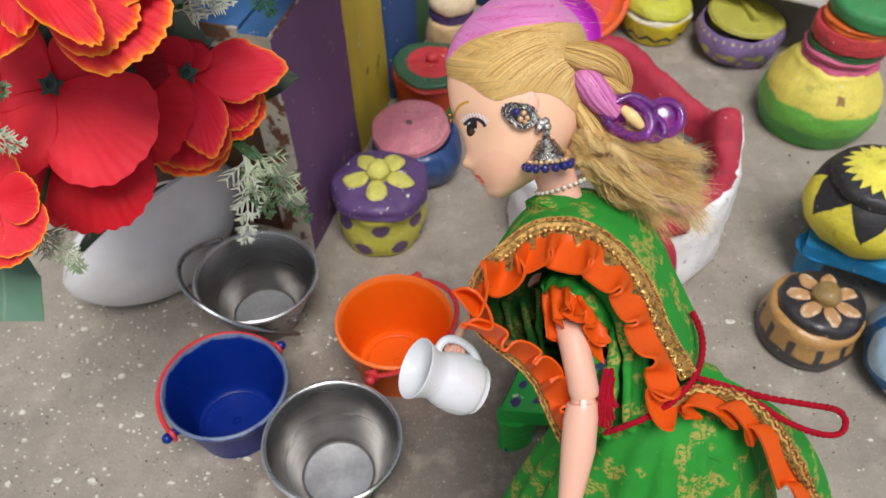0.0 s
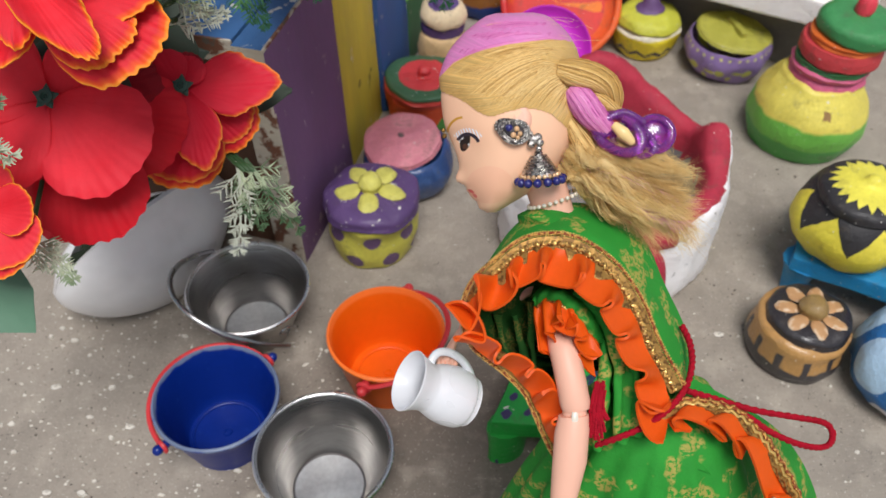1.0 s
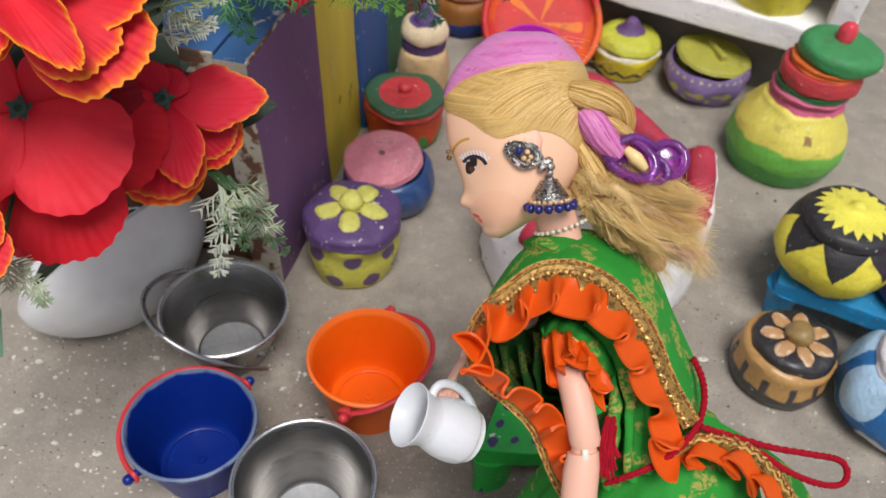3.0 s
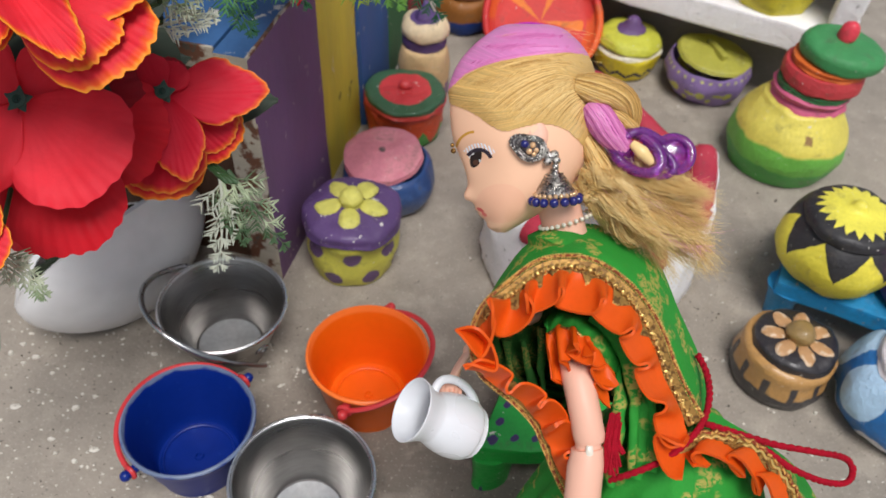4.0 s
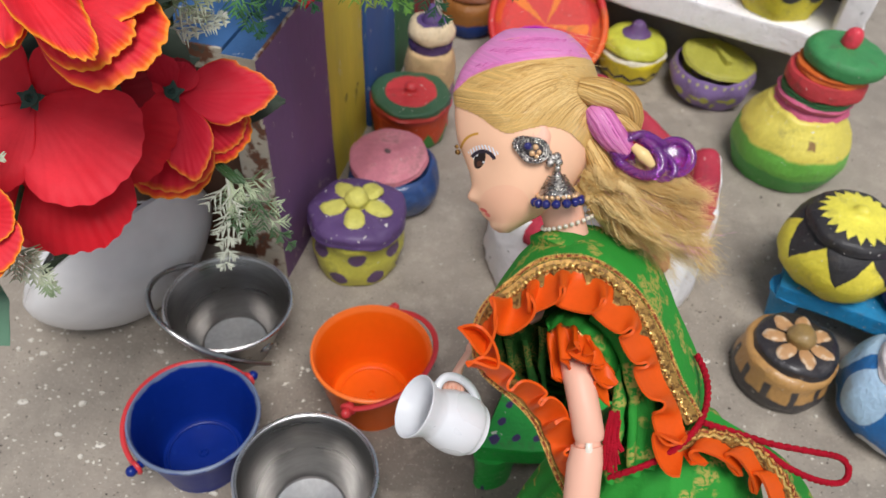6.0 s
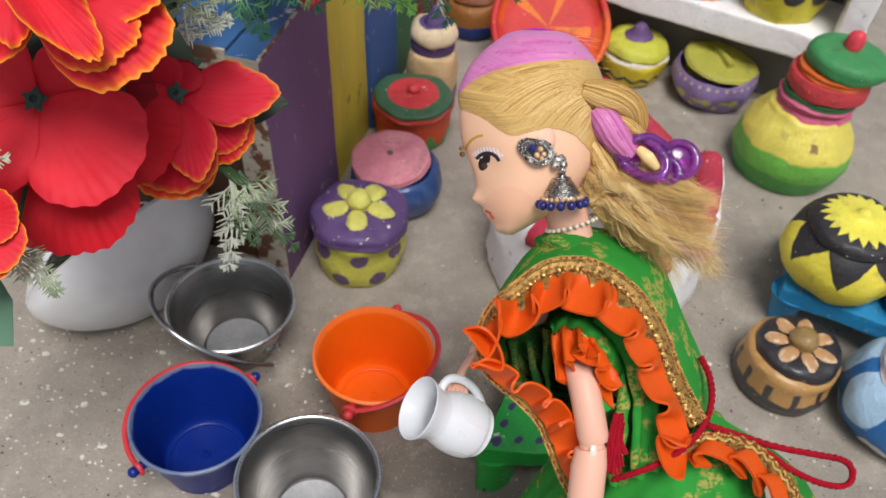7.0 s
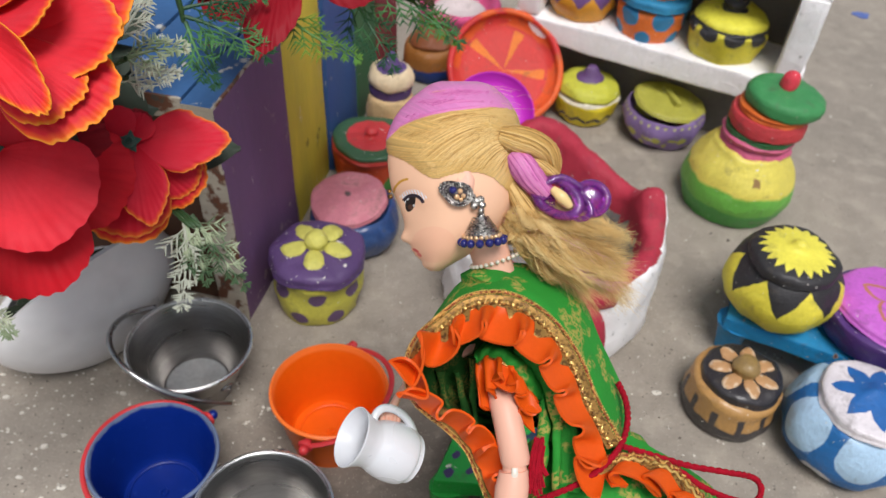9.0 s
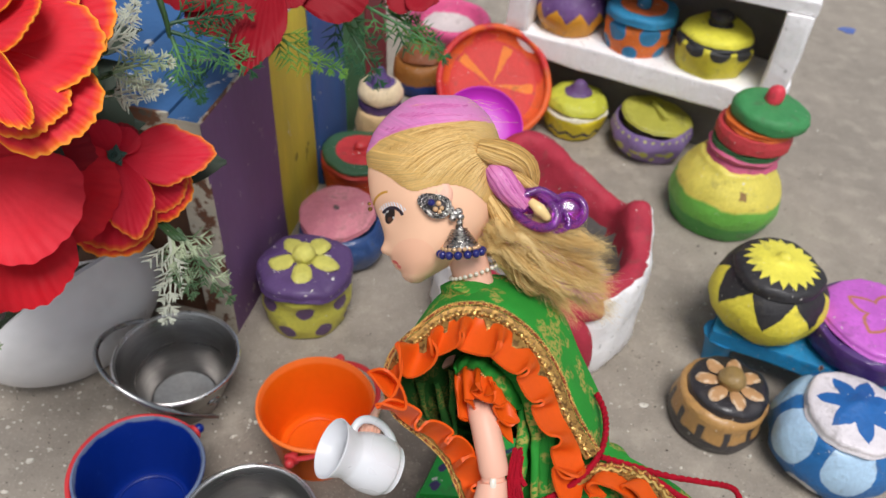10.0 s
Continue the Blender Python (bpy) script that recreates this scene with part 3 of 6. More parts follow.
# blue and white pot
bw_body = clay("blue_white_petals", (40, 108, 172), [
    (petals_wall := (lambda p: ((((p.a + 0.3).rep(6) * (math.tau / 6 * 0.031)) / 0.0125).op("POWER", 2.0) + ((p.z - 0.030) / 0.0155).op("POWER", 2.0)).under(1.0, 0.1)), (178, 208, 234)),
    (lambda p: ((((p.a + 0.3 + math.pi / 6).rep(6) * (math.tau / 6 * 0.031)) / 0.0105).op("POWER", 2.0) + ((p.z + 0.001) / 0.0130).op("POWER", 2.0)).under(1.0, 0.1), (224, 222, 228))], coat=0.2)
bw_lid = clay("blue_star_lid", (228, 220, 224), [(lambda p: p.r.under((p.a + 0.4).tri(7) * 0.0100 + 0.0108, 0.0006), (34, 100, 170))], coat=0.2)
pot("lidded_pot", pose(0.2340, 0.2155, 0) @ Matrix.Diagonal((0.95, 0.95, 0.95, 1.0)), "round blue clay pot with pale petals and star lid", [
    ("body", [(0, 0), (0.0225, 0), (0.0298, 0.005), (0.0338, 0.016), (0.0318, 0.0295), (0.0240, 0.0395), (0, 0.0400)], bw_body, None, 0.0011),
    ("lid", [(0, 0.0385), (0.0232, 0.0385), (0.0250, 0.0415), (0.0238, 0.0450), (0.0150, 0.0468), (0.0060, 0.0478), (0, 0.0500)], bw_lid, pose(0.0005, -0.0030, 0), 0.0009)])

# low blue table with two pots
t_blue = clay("sky_blue_clay", (40, 138, 190), [
    (lambda p: p.noise(75.0, 3.0).over(0.66, 0.03), (96, 42, 48)), (lambda p: p.noise(75.0, 3.0).over(0.645, 0.02) * p.noise(75.0, 3.0).under(0.662, 0.02), (190, 160, 112))], coat=0.15)
TABLE = pose(0.1880, 0.2775, 0, 0, 0, -27)
table = thing("low_table", TABLE, "low sky-blue clay table with worn flower spots", "table")
part("tabletop", block(-0.001, 0.096, -0.003, 0.064, 0.0190, 0.0300, 0.0045, 5).wobble(0.0014, 50.0, 2), t_blue, table)
for x, y in ((0.006, 0.006), (0.088, 0.006), (0.006, 0.056), (0.088, 0.056)):
    leg = loft([((x, y, z), (w, 0, 0), (0, w, 0)) for z, w in ((0, 0.0064), (0.006, 0.0070), (0.014, 0.0082), (0.0215, 0.0110))], 14)
    part("leg", leg.wobble(0.0009, 60.0, x * 90 + y), t_blue, table)

s_body = clay("yellow_black_glaze", (228, 212, 72), [
    (lambda p: p.z.over((p.a + 0.22).tri(7).op("POWER", 0.8) * 0.0195 + 0.0195, 0.0006), (46, 44, 46))], coat=0.1)
s_lid = clay("yellow_sun_lid", (46, 44, 46), [(lambda p: p.r.under(p.a.tri(20) * -0.0050 + 0.0212, 0.0006), (234, 222, 84))], coat=0.1)
pot("lidded_pot", pose(0.2140, 0.2850, 0.0300) @ Matrix.Diagonal((0.92, 0.92, 0.86, 1.0)), "round yellow clay pot with black points and sun-painted lid", [
    ("body", [(0, 0), (0.0205, 0), (0.0275, 0.006), (0.0322, 0.020), (0.0305, 0.032), (0.0255, 0.0395), (0.0205, 0.0410), (0, 0.0410)], s_body, None, 0.0011),
    ("lid", [(0, 0.0395), (0.0225, 0.0395), (0.0252, 0.0425), (0.0235, 0.0462), (0.0160, 0.0495), (0.0060, 0.0510), (0.0030, 0.0545), (0, 0.0555)], s_lid, pose(-0.0010, -0.0015, 0), 0.0009)])
m_lid = clay("magenta_lid", (206, 104, 206), [(lambda p: (p.a.tri(4) * 0.010 + 0.008 - p.r).abs().under(0.0014, 0.0008), (196, 122, 96))], coat=0.2)
pot("lidded_pot", pose(0.2650, 0.2640, 0.0300) @ Matrix.Diagonal((0.95, 0.95, 0.78, 1.0)), "squat purple clay pot with magenta gold-lined lid", [
    ("body", [(0, 0), (0.0250, 0), (0.0315, 0.005), (0.0335, 0.015), (0.0315, 0.0245), (0, 0.0250)], clay("deep_purple_glaze", (82, 48, 116), coat=0.2), None, 0.0011),
    ("lid", [(0, 0.0240), (0.0285, 0.0240), (0.0300, 0.0265), (0.0280, 0.0295), (0.0150, 0.0320), (0, 0.0330)], m_lid, None, 0.0009)])

# green stool
SKEW = Matrix.Shear("XZ", 4, (0.0, 0.0))
SKEW[0][1] = 0.43


def stool_paint(p):
    u, v = p.x - p.y * 0.43, p.y
    side = (u - 0.0058).abs().op("POWER", 2.0) + (((v * 112.0).op("FRACT") - 0.5) * (1 / 112.0)).op("POWER", 2.0)
    front = (v - 0.0058).abs().op("POWER", 2.0) + (((u * 105.0).op("FRACT") - 0.5) * (1 / 105.0)).op("POWER", 2.0)
    return side.sqrt().min(front.sqrt()).under(0.0019, 0.0004)


def stool_swirl(p):
    u, v = p.x - p.y * 0.43, p.y
    one = (((u - 0.030).op("POWER", 2.0) + (v - 0.030).op("POWER", 2.0)).sqrt() - 0.0085).abs()
    two = (((u - 0.046).op("POWER", 2.0) + (v - 0.022).op("POWER", 2.0)).sqrt() - 0.0085).abs()
    return one.min(two).under(0.0013, 0.0005) * p.z.over(0.028, 0.001)


g_stool = clay("green_dotted_clay", (42, 166, 66), [(stool_paint, (70, 54, 104)), (stool_swirl, (44, 62, 84))], coat=0.2, rough=0.4, wob=0.0007)
stool = thing("low_stool", pose(0.0243, 0.1765, 0), "low green clay stool with purple dots and dark swirls", "stool")
part("seat", block(0.0, 0.070, 0.0, 0.052, 0.0190, 0.0300, 0.003, 5).moved(SKEW).wobble(0.0014, 50.0, 5), g_stool, stool)
for x, y in ((0.0075, 0.006), (0.063, 0.006), (0.0075, 0.046), (0.063, 0.046)):
    leg = loft([((x, y - 0.002 * (y < 0.02), 0), (0.0082, 0, 0), (0, 0.0068, 0)), ((x, y - 0.001, 0.008), (0.0082, 0, 0), (0, 0.0068, 0)), ((x, y, 0.0205), (0.0105, 0, 0), (0, 0.0085, 0))], 14)
    part("leg", leg.moved(SKEW).wobble(0.0009, 60.0, x * 90 + y), g_stool, stool)

# ---- clay stove ----
white_clay = clay("whitewashed_clay", (248, 245, 245), [(lambda p: p.noise(230.0, 3.0).over(0.70, 0.03) * 0.7, (150, 146, 142))], rough=0.85, bump=0.9, grain=420.0, vary=0.1, chips=0, dirt=0.12)
red_clay = clay("crimson_clay_paint", (176, 50, 68), [(lambda p: p.noise(120.0, 3.0).over(0.62, 0.08) * 0.5, (160, 44, 66))], rough=0.7, bump=0.6)
ash = paint("grey_ash", (132, 128, 124), rough=0.9, vary=0.25, grain=420.0, bump=0.6)
stove = thing("clay_stove", pose(0.0970, 0.3180, 0), "whitewashed clay stove with a thick crimson rim and fire mouth", "stove")
MOUTH = 26.0


def stove_wall(u, v):
    """u runs round the wall from one side of the mouth to the other, v over its section."""
    a = radians(-104 + MOUTH + (360 - 2 * MOUTH) * u)
    top = 0.060 + 0.032 * math.exp(-((math.degrees(a) - 98) / 36) ** 2) + 0.016 * math.exp(-((math.degrees(a) - 8) / 13) ** 2) + 0.014 * math.exp(-((math.degrees(a) - 165) / 15) ** 2)
    sect = [(0.0560, 0.0), (0.0600, 0.004), (0.0610, 0.03), (0.0600, top - 0.012), (0.0590, top - 0.004), (0.0545, top), (0.0480, top - 0.001), (0.0445, top - 0.008), (0.0435, top - 0.03), (0.0440, 0.0)]
    p = curve([Vector((r, 0, z)) for r, z in sect], 27)[round(v * 27)]
    return (p.x * 0.98 * math.cos(a), p.x * 0.92 * math.sin(a), p.z)


wall = sheet(stove_wall, 90, 27)
n = 28
for row in (0, 90):
    ring = [row * n + j for j in range(n)]
    wall.f.append(tuple(ring if row == 0 else reversed(ring)))
    wall.m.append(0)
part("wall", wall.wobble(0.0022, 45.0, 4).wobble(0.0016, 170.0, 9).assign(
    lambda c: 2 if math.hypot(c.x / 0.98, c.y / 0.92) < 0.0500 and c.z < 0.046 else 1 if (math.hypot(c.x / 0.98, c.y / 0.92) < 0.0574 and c.z > 0.012) or abs(math.degrees(math.atan2(c.y, c.x)) + 104) < MOUTH + 3 else 0), [white_clay, red_clay, ash], stove, sharp=80)
arch = tube(curve([(-0.044, -0.039, 0.006), (-0.042, -0.044, 0.030), (-0.030, -0.050, 0.046), (-0.012, -0.054, 0.050), (0.006, -0.055, 0.044), (0.014, -0.054, 0.026), (0.015, -0.053, 0.006)], 36), 0.0075, 14)
front = tube([(0.0525 * math.cos(radians(t)), 0.0490 * math.sin(radians(t)), 0.0525) for t in np.linspace(-140, -68, 24)], 0.0090, 14)
part("front_rim", front.wobble(0.0016, 60.0, 5), red_clay, stove)
part("mouth_arch", arch.wobble(0.0014, 60.0, 3), red_clay, stove)
part("ash_bed", lathe([(0, 0.0), (0.043, 0.0), (0.043, 0.026), (0.03, 0.030), (0, 0.028)], 40, 3).wobble(0.002, 70.0, 6), ash, stove)

# ---- plates and things at the back ----
plate_red = clay("red_orange_segments", (208, 62, 56), [
    (lambda p: (p.a + 0.75).rep(5).abs().under(0.10, 0.02) * p.r.under(0.031, 0.0006), (226, 122, 44)), (lambda p: p.r.over(0.033, 0.0006) * p.noise(30.0).over(0.5, 0.05), (222, 92, 44))], rough=0.55)
plate = lathe([(0, 0), (0.028, 0.0), (0.036, 0.003), (0.0405, 0.0085), (0.0420, 0.0090), (0.0415, 0.0065), (0.037, 0.0005), (0.030, -0.0028), (0, -0.003)], 72, 3)
dish = thing("round_tray", pose(0.0905, 0.5215, 0.0305, 46, 0, 4), "round red clay tray with orange wedges leaning back", "tray")
part("dish", plate.wobble(0.0008, 40.0), plate_red, dish)
rim_red = clay("red_tray_rim", (202, 52, 52), [(lambda p: p.noise(34.0).over(0.56, 0.06), (222, 96, 44))])
part("rim", tube([(0.0412 * math.cos(math.tau * i / 64), 0.0412 * math.sin(math.tau * i / 64), 0.0086) for i in range(64)], 0.0026, 10, closed=True).wobble(0.0006, 60.0), rim_red, dish)
magenta = paint("magenta_plastic", (196, 48, 190), rough=0.35, vary=0.08, bump=0.05)
dish = thing("small_plate", pose(0.0780, 0.4745, 0.0210, 44, -8, 0) @ Matrix.Scale(1.08, 4), "small glossy magenta plastic plate leaning on a tray", "plate")
part("dish", lathe([(0, 0), (0.019, 0), (0.0245, 0.0028), (0.0270, 0.0062), (0.0278, 0.0062), (0.0258, 0.0018), (0.0195, -0.0012), (0, -0.0012)], 60, 3), magenta, dish)
bowl_pink = clay("pink_bowl_clay", (212, 84, 134), [(disc(0.0225), (206, 196, 194))], rough=0.6)
dish = thing("open_bowl", pose(0.0660, 0.6350, 0), "pink clay bowl with a whitish inside", "bowl")
part("bowl", lathe([(0, 0), (0.020, 0), (0.030, 0.010), (0.035, 0.024), (0.033, 0.030), (0.028, 0.029), (0.023, 0.022), (0.012, 0.016), (0, 0.016)], 56, 4).wobble(0.0015, 50.0), bowl_pink, dish)
pot("small_pot", pose(0.0400, 0.5660, 0), "small ochre clay pot with a dark blue foot", [
    ("body", [(0, 0), (0.016, 0), (0.0215, 0.006), (0.0225, 0.018), (0.0180, 0.028), (0, 0.029)], clay("ochre_blue_glaze", (150, 96, 44), [(lambda p: p.z.under(0.013, 0.001), (30, 60, 128))]), None, 0.0011),
    ("lid", [(0, 0.028), (0.0165, 0.028), (0.0172, 0.031), (0.010, 0.036), (0, 0.037)], clay("brown_lid", (128, 72, 40)), None, 0.0008)])

# ---- white shelf ----
SHELF = pose(0.0980, 0.5460, 0, 0, 0, -28.2)
shelf = thing("wall_shelf", SHELF, "whitewashed clay shelf with uneven edges on a grey plinth", "shelf")
LONG = 0.205
grey_clay = paint("grey_plaster", (118, 113, 106), rough=0.85, vary=0.25, grain=330.0, bump=0.5)
for i, (n_, b) in enumerate((("lower_board", (-0.002, LONG, 0, 0.062, 0.0470, 0.0660)), ("upper_board", (-0.002, LONG, 0.002, 0.062, 0.1260, 0.1370)))):
    part(n_, block(*b, 0.003, 9).wobble(0.0026, 38.0, 3 + i), white_clay, shelf)
for i, x in enumerate((0.0, LONG - 0.019)):
    part("side_post", block(x, x + 0.017, 0.001, 0.060, 0.0660, 0.1262, 0.003, 6).wobble(0.0018, 38.0, 7 + i), white_clay, shelf)
part("back_panel", block(0.002, LONG - 0.004, 0.058, 0.064, 0.0640, 0.1265, 0.001, 3), grey_clay, shelf)
part("plinth", block(0.004, LONG - 0.012, 0.026, 0.062, 0.0, 0.0480, 0.002, 5).wobble(0.001, 40.0), grey_clay, shelf)


def on_shelf(x, y):
    return SHELF @ pose(x, y, 0.0655)


pot("shelf_pot", on_shelf(0.041, 0.028), "ochre clay pot with purple dripping top on the shelf", [
    ("body", [(0, 0), (0.0165, 0), (0.0225, 0.006), (0.0252, 0.016), (0.0215, 0.027), (0.0140, 0.033), (0, 0.034)], clay("ochre_purple_drip", (214, 148, 42), [(zigzag(9, 0.0125, 0.009), (108, 74, 128))], coat=0.2), None, 0.0010),
    ("lid", [(0, 0.033), (0.0140, 0.033), (0.0160, 0.036), (0.0100, 0.041), (0.003, 0.045), (0, 0.046)], clay("purple_drip_lid", (104, 72, 124), coat=0.3), None, 0.0006)])
pot("shelf_pot", on_shelf(0.093, 0.027), "orange clay pot with blue spots and blue-rimmed lid on the shelf", [
    ("body", [(0, 0), (0.0190, 0), (0.0225, 0.004), (0.0240, 0.013), (0.0228, 0.023), (0, 0.024)], clay("orange_blue_spots", (226, 116, 50), [(dots(6, 0.018, 0.0235, 0.0075, 0.5), (52, 132, 178)), (dots(6, 0.004, 0.0225, 0.0055, 1.0), (52, 132, 178))]), None, 0.0010),
    ("lid", [(0, 0.023), (0.0225, 0.023), (0.0250, 0.026), (0.0240, 0.030), (0.0165, 0.031), (0.015, 0.030), (0, 0.031)], clay("blue_rim_lid", (52, 136, 178), [(disc(0.0170), (228, 118, 62))]), None, 0.0008),
    ("knob", [(0, 0.044), (0.0035, 0.043), (0.0045, 0.038), (0.0045, 0.030), (0, 0.029)], clay("blue_knob", (48, 128, 172)), None, 0.0004)])
pot("shelf_pot", on_shelf(0.147, 0.026), "yellow clay pot with black scallops and yellow lid on the shelf", [
    ("body", [(0, 0), (0.0200, 0), (0.0240, 0.004), (0.0262, 0.014), (0.0250, 0.0225), (0, 0.0235)], clay("yellow_black_scallops", (216, 204, 62), [(dots(9, 0.0225, 0.025, 0.0068, 0.2), (52, 52, 54))]), None, 0.0010),
    ("lid", [(0, 0.0225), (0.0238, 0.0225), (0.0250, 0.0250), (0.0235, 0.0290), (0.0150, 0.0325), (0, 0.0335)], clay("yellow_black_lid", (230, 222, 76), [(lambda p: p.z.under(0.0255, 0.0006), (52, 52, 54))]), None, 0.0008),
    ("knob", knob(0.0085, 0.009, 0.0325), clay("black_shelf_knob", (54, 52, 54), coat=0.3), None, 0.0006)])

# ---- flower arrangement ----
porcelain = paint("white_porcelain", (238, 236, 236), [(lambda p: p.noise(25.0, 3.0).over(0.55, 0.2) * 0.3, (190, 188, 186))], rough=0.3, vary=0.05, grain=160.0, bump=0.06, coat=0.2)
VASE = pose(-0.1474, 0.2857, 0, 0, 0, -37.9)
vase = thing("flower_vase", VASE, "white porcelain boat-shaped vase filled with silk flowers", "vase")


def vase_wall(inner):
    def fn(u, v):
        a = math.tau * u
        prof = [(0.0, 0.0), (0.026, 0.0), (0.034, 0.003), (0.047, 0.020), (0.056, 0.045), (0.058, 0.070), (0.052, 0.092)]
        p = curve([Vector((r, 0, z)) for r, z in prof], 24)[round(v * 24)]
        r = max(p.x - inner, 0.0)
        lift = max(0.3, 0.522 + 0.453 * math.cos(a)) * 0.8
        z = p.z * lift + inner * (1 - v)
        return (r * (0.601 if math.cos(a) > 0 else 0.782) * math.cos(a) - z * 0.113, r * 0.892 * math.sin(a), z)
    return fn


s = sheet(vase_wall(0.0), 64, 24).join(sheet(vase_wall(0.004), 64, 24))
k = 25
for i in range(64):
    a, b = i * k + 24, (i + 1) * k + 24
    s.f.append((a, b, b + 65 * k, a + 65 * k))
    s.m.append(0)
part("body", s, porcelain, vase, sharp=60)
moss = paint("dark_moss_filling", (40, 48, 34), rough=0.95, vary=0.4, grain=300.0, bump=1.0)
part("filling", sheet(lambda u, v: (-0.009 + 0.026 * v * math.cos(math.tau * u), 0.037 * v * math.sin(math.tau * u), 0.030 + 0.014 * v * math.cos(math.tau * u) + 0.004 * math.sin(9 * u * math.tau) * v), 40, 10, 0.004).wobble(0.004, 70.0), moss, vase)

def silk(name, base, deep, light, hem, rim):
    layers = [(lambda p: ((p.x * 150.0).sin() * 0.5 + 0.5) * p.y * 0.08, deep), (lambda p: p.noise(45.0, 3.0).over(0.5, 0.3) * 0.35, light)]
    if hem:
        inner = lambda p: (p.x - 0.5).abs().under(0.475, 0.02)
        layers += [(lambda p: p.y.over(1.0 - hem * 1.3, hem * 1.2) * inner(p), rim[0]), (lambda p: p.y.over(1.0 - hem * 0.5, hem * 0.5) * inner(p), rim[1])]
    return paint(name, base, layers, uv=True, rough=0.62, vary=0.12, grain=240.0, bump=0.35, spec=0.25)


petal_red = silk("red_silk", (222, 34, 50), (186, 12, 28), (236, 70, 84), 0, ())
petal_orange = silk("orange_edged_silk", (214, 28, 42), (180, 10, 26), (232, 76, 88), 0.036, ((232, 88, 34), (240, 146, 46)))
petal_edge = silk("red_silk_orange_hem", (198, 20, 44), (166, 8, 30), (218, 50, 70), 0.04, ((216, 78, 34), (222, 128, 52)))
petal_deep = silk("deep_crimson_silk", (138, 5, 24), (98, 2, 14), (160, 16, 36), 0, ())
silk_green = paint("grey_green_silk", (90, 128, 104), [(lambda p: (p.x - 0.5).abs().under(0.02, 0.02) * 0.6, (120, 146, 120)),
                                                       (lambda p: ((p.y * 160.0).sin() * (p.x * 160.0).sin()) * 0.12, (150, 170, 150))], uv=True, rough=0.6, vary=0.12, grain=500.0, bump=0.3)
silk_dark = paint("dark_leaf_silk", (52, 62, 50), rough=0.7, vary=0.2, grain=400.0, bump=0.3)
eye_green = paint("green_flower_eye", (56, 84, 74), rough=0.7, vary=0.2, bump=0.4)
stem_green = paint("plastic_stem", (52, 82, 46), rough=0.5, vary=0.2, bump=0.2)


def petal(length, spread, cup, ruffle, seed, tip=0.0, fold=0.0):
    """A rounded piece of cloth: spread in degrees to each side; cup lifts the rim; tip draws it to a point; fold bends the sides up."""
    rnd = random.Random(seed)
    ph, k1, k2 = rnd.uniform(0, 6), rnd.uniform(4, 6.5), rnd.uniform(34, 42)

    def fn(u, v):
        w = (u - 0.5) * 2
        th = radians(spread) * w
        edge = max(0.0, 1 - abs(w) ** 2.3) ** 0.38
        r = length * v * (edge * (1 + (0.009 * math.sin(k2 * w + ph) + 0.008 * math.sin(13 * w + 3 * ph)) * v) + tip * max(0.0, 1 - 2.2 * abs(w)) - tip * 0.6 * edge)
        x, y = r * math.sin(th), r * math.cos(th)
        k = r / length
        z = cup * length * k ** 1.8 + ruffle * length * math.sin(k1 * w + ph) * k ** 2.2 + fold * length * w * w * k + 0.0018 * length * math.sin(40 * w + ph) * k - 0.05 * length * max(0.0, v - 0.86) / 0.14 * k + 0.009 * length * math.sin(55 * w + 2 * ph) * k ** 6 + 0.03 * length * math.sin(2.1 * w + ph) * math.sin(3.0 * v)
        return (x, y, z)
    return sheet(fn, 84, 18, 0.00035)


def stem_route(c, sink):
    """From a bloom back into the vase; those far over the crate arch over its top."""
    root = Vector((-0.150, 0.297, 0.036))
    start = c + Vector((0, sink * 0.7, -sink * 0.7))
    if c.y > 0.27:
        return curve([c, c + Vector((-0.004, 0.006, 0.014)), Vector((c.x * 0.5 - 0.065, 0.325, 0.240)), Vector((-0.160, 0.330, 0.200)), Vector((-0.156, 0.315, 0.12)), root], 20)
    return curve([c, start, start * 0.25 + root * 0.75 + Vector((-0.004, 0.010, 0.070)), root], 14)


def flower(c, tilt, petals_, label, centre=True, size=0.0052):
    """petals_: (turn in degrees from the right, length, spread, cup, ruffle, depth, material, tip, fold)."""
    m = Matrix.Translation(c) @ pose(0, 0, 0, 42.5 + tilt[0], tilt[1], 0)
    f = thing("silk_flower", m, label, "flower", "silk poppies")
    for i, (turn, ln, sp, cup, ruf, dep, mat, tip, fold) in enumerate(petals_):
        s = petal(ln, sp, cup, ruf, i * 7 + int(c[0] * 1000), tip, fold).moved(pose(0, 0, dep, 0, 0, turn - 90))
        part("petal", s, mat, f, sharp=75)
    if centre:
        star = Shape()
        for i in range(5):
            a = i * math.tau / 5 + 0.3
            d = Vector((math.cos(a), math.sin(a), 0))
            star.join(tube([d * 0.0002, d * size * 0.5, d * size * 0.86 + Vector((0, 0, 0.0004))], lambda t: 0.0022 * (1.08 - t), 6, 0.4))
        star.join(lathe([(0.0012, 0.0005), (size * 0.5, 0.0005), (size * 0.5, 0.0014), (0.0014, 0.0016), (0.0010, 0.0008)], 18, 0))
        star.moved(pose(0, 0, 0.0042))
        part("eye", star, eye_green, f)
    inv = m.inverted()
    part("stem", tube([inv @ p for p in stem_route(Vector(c), 0.010)], 0.0013, 8), stem_green, f)
    return f


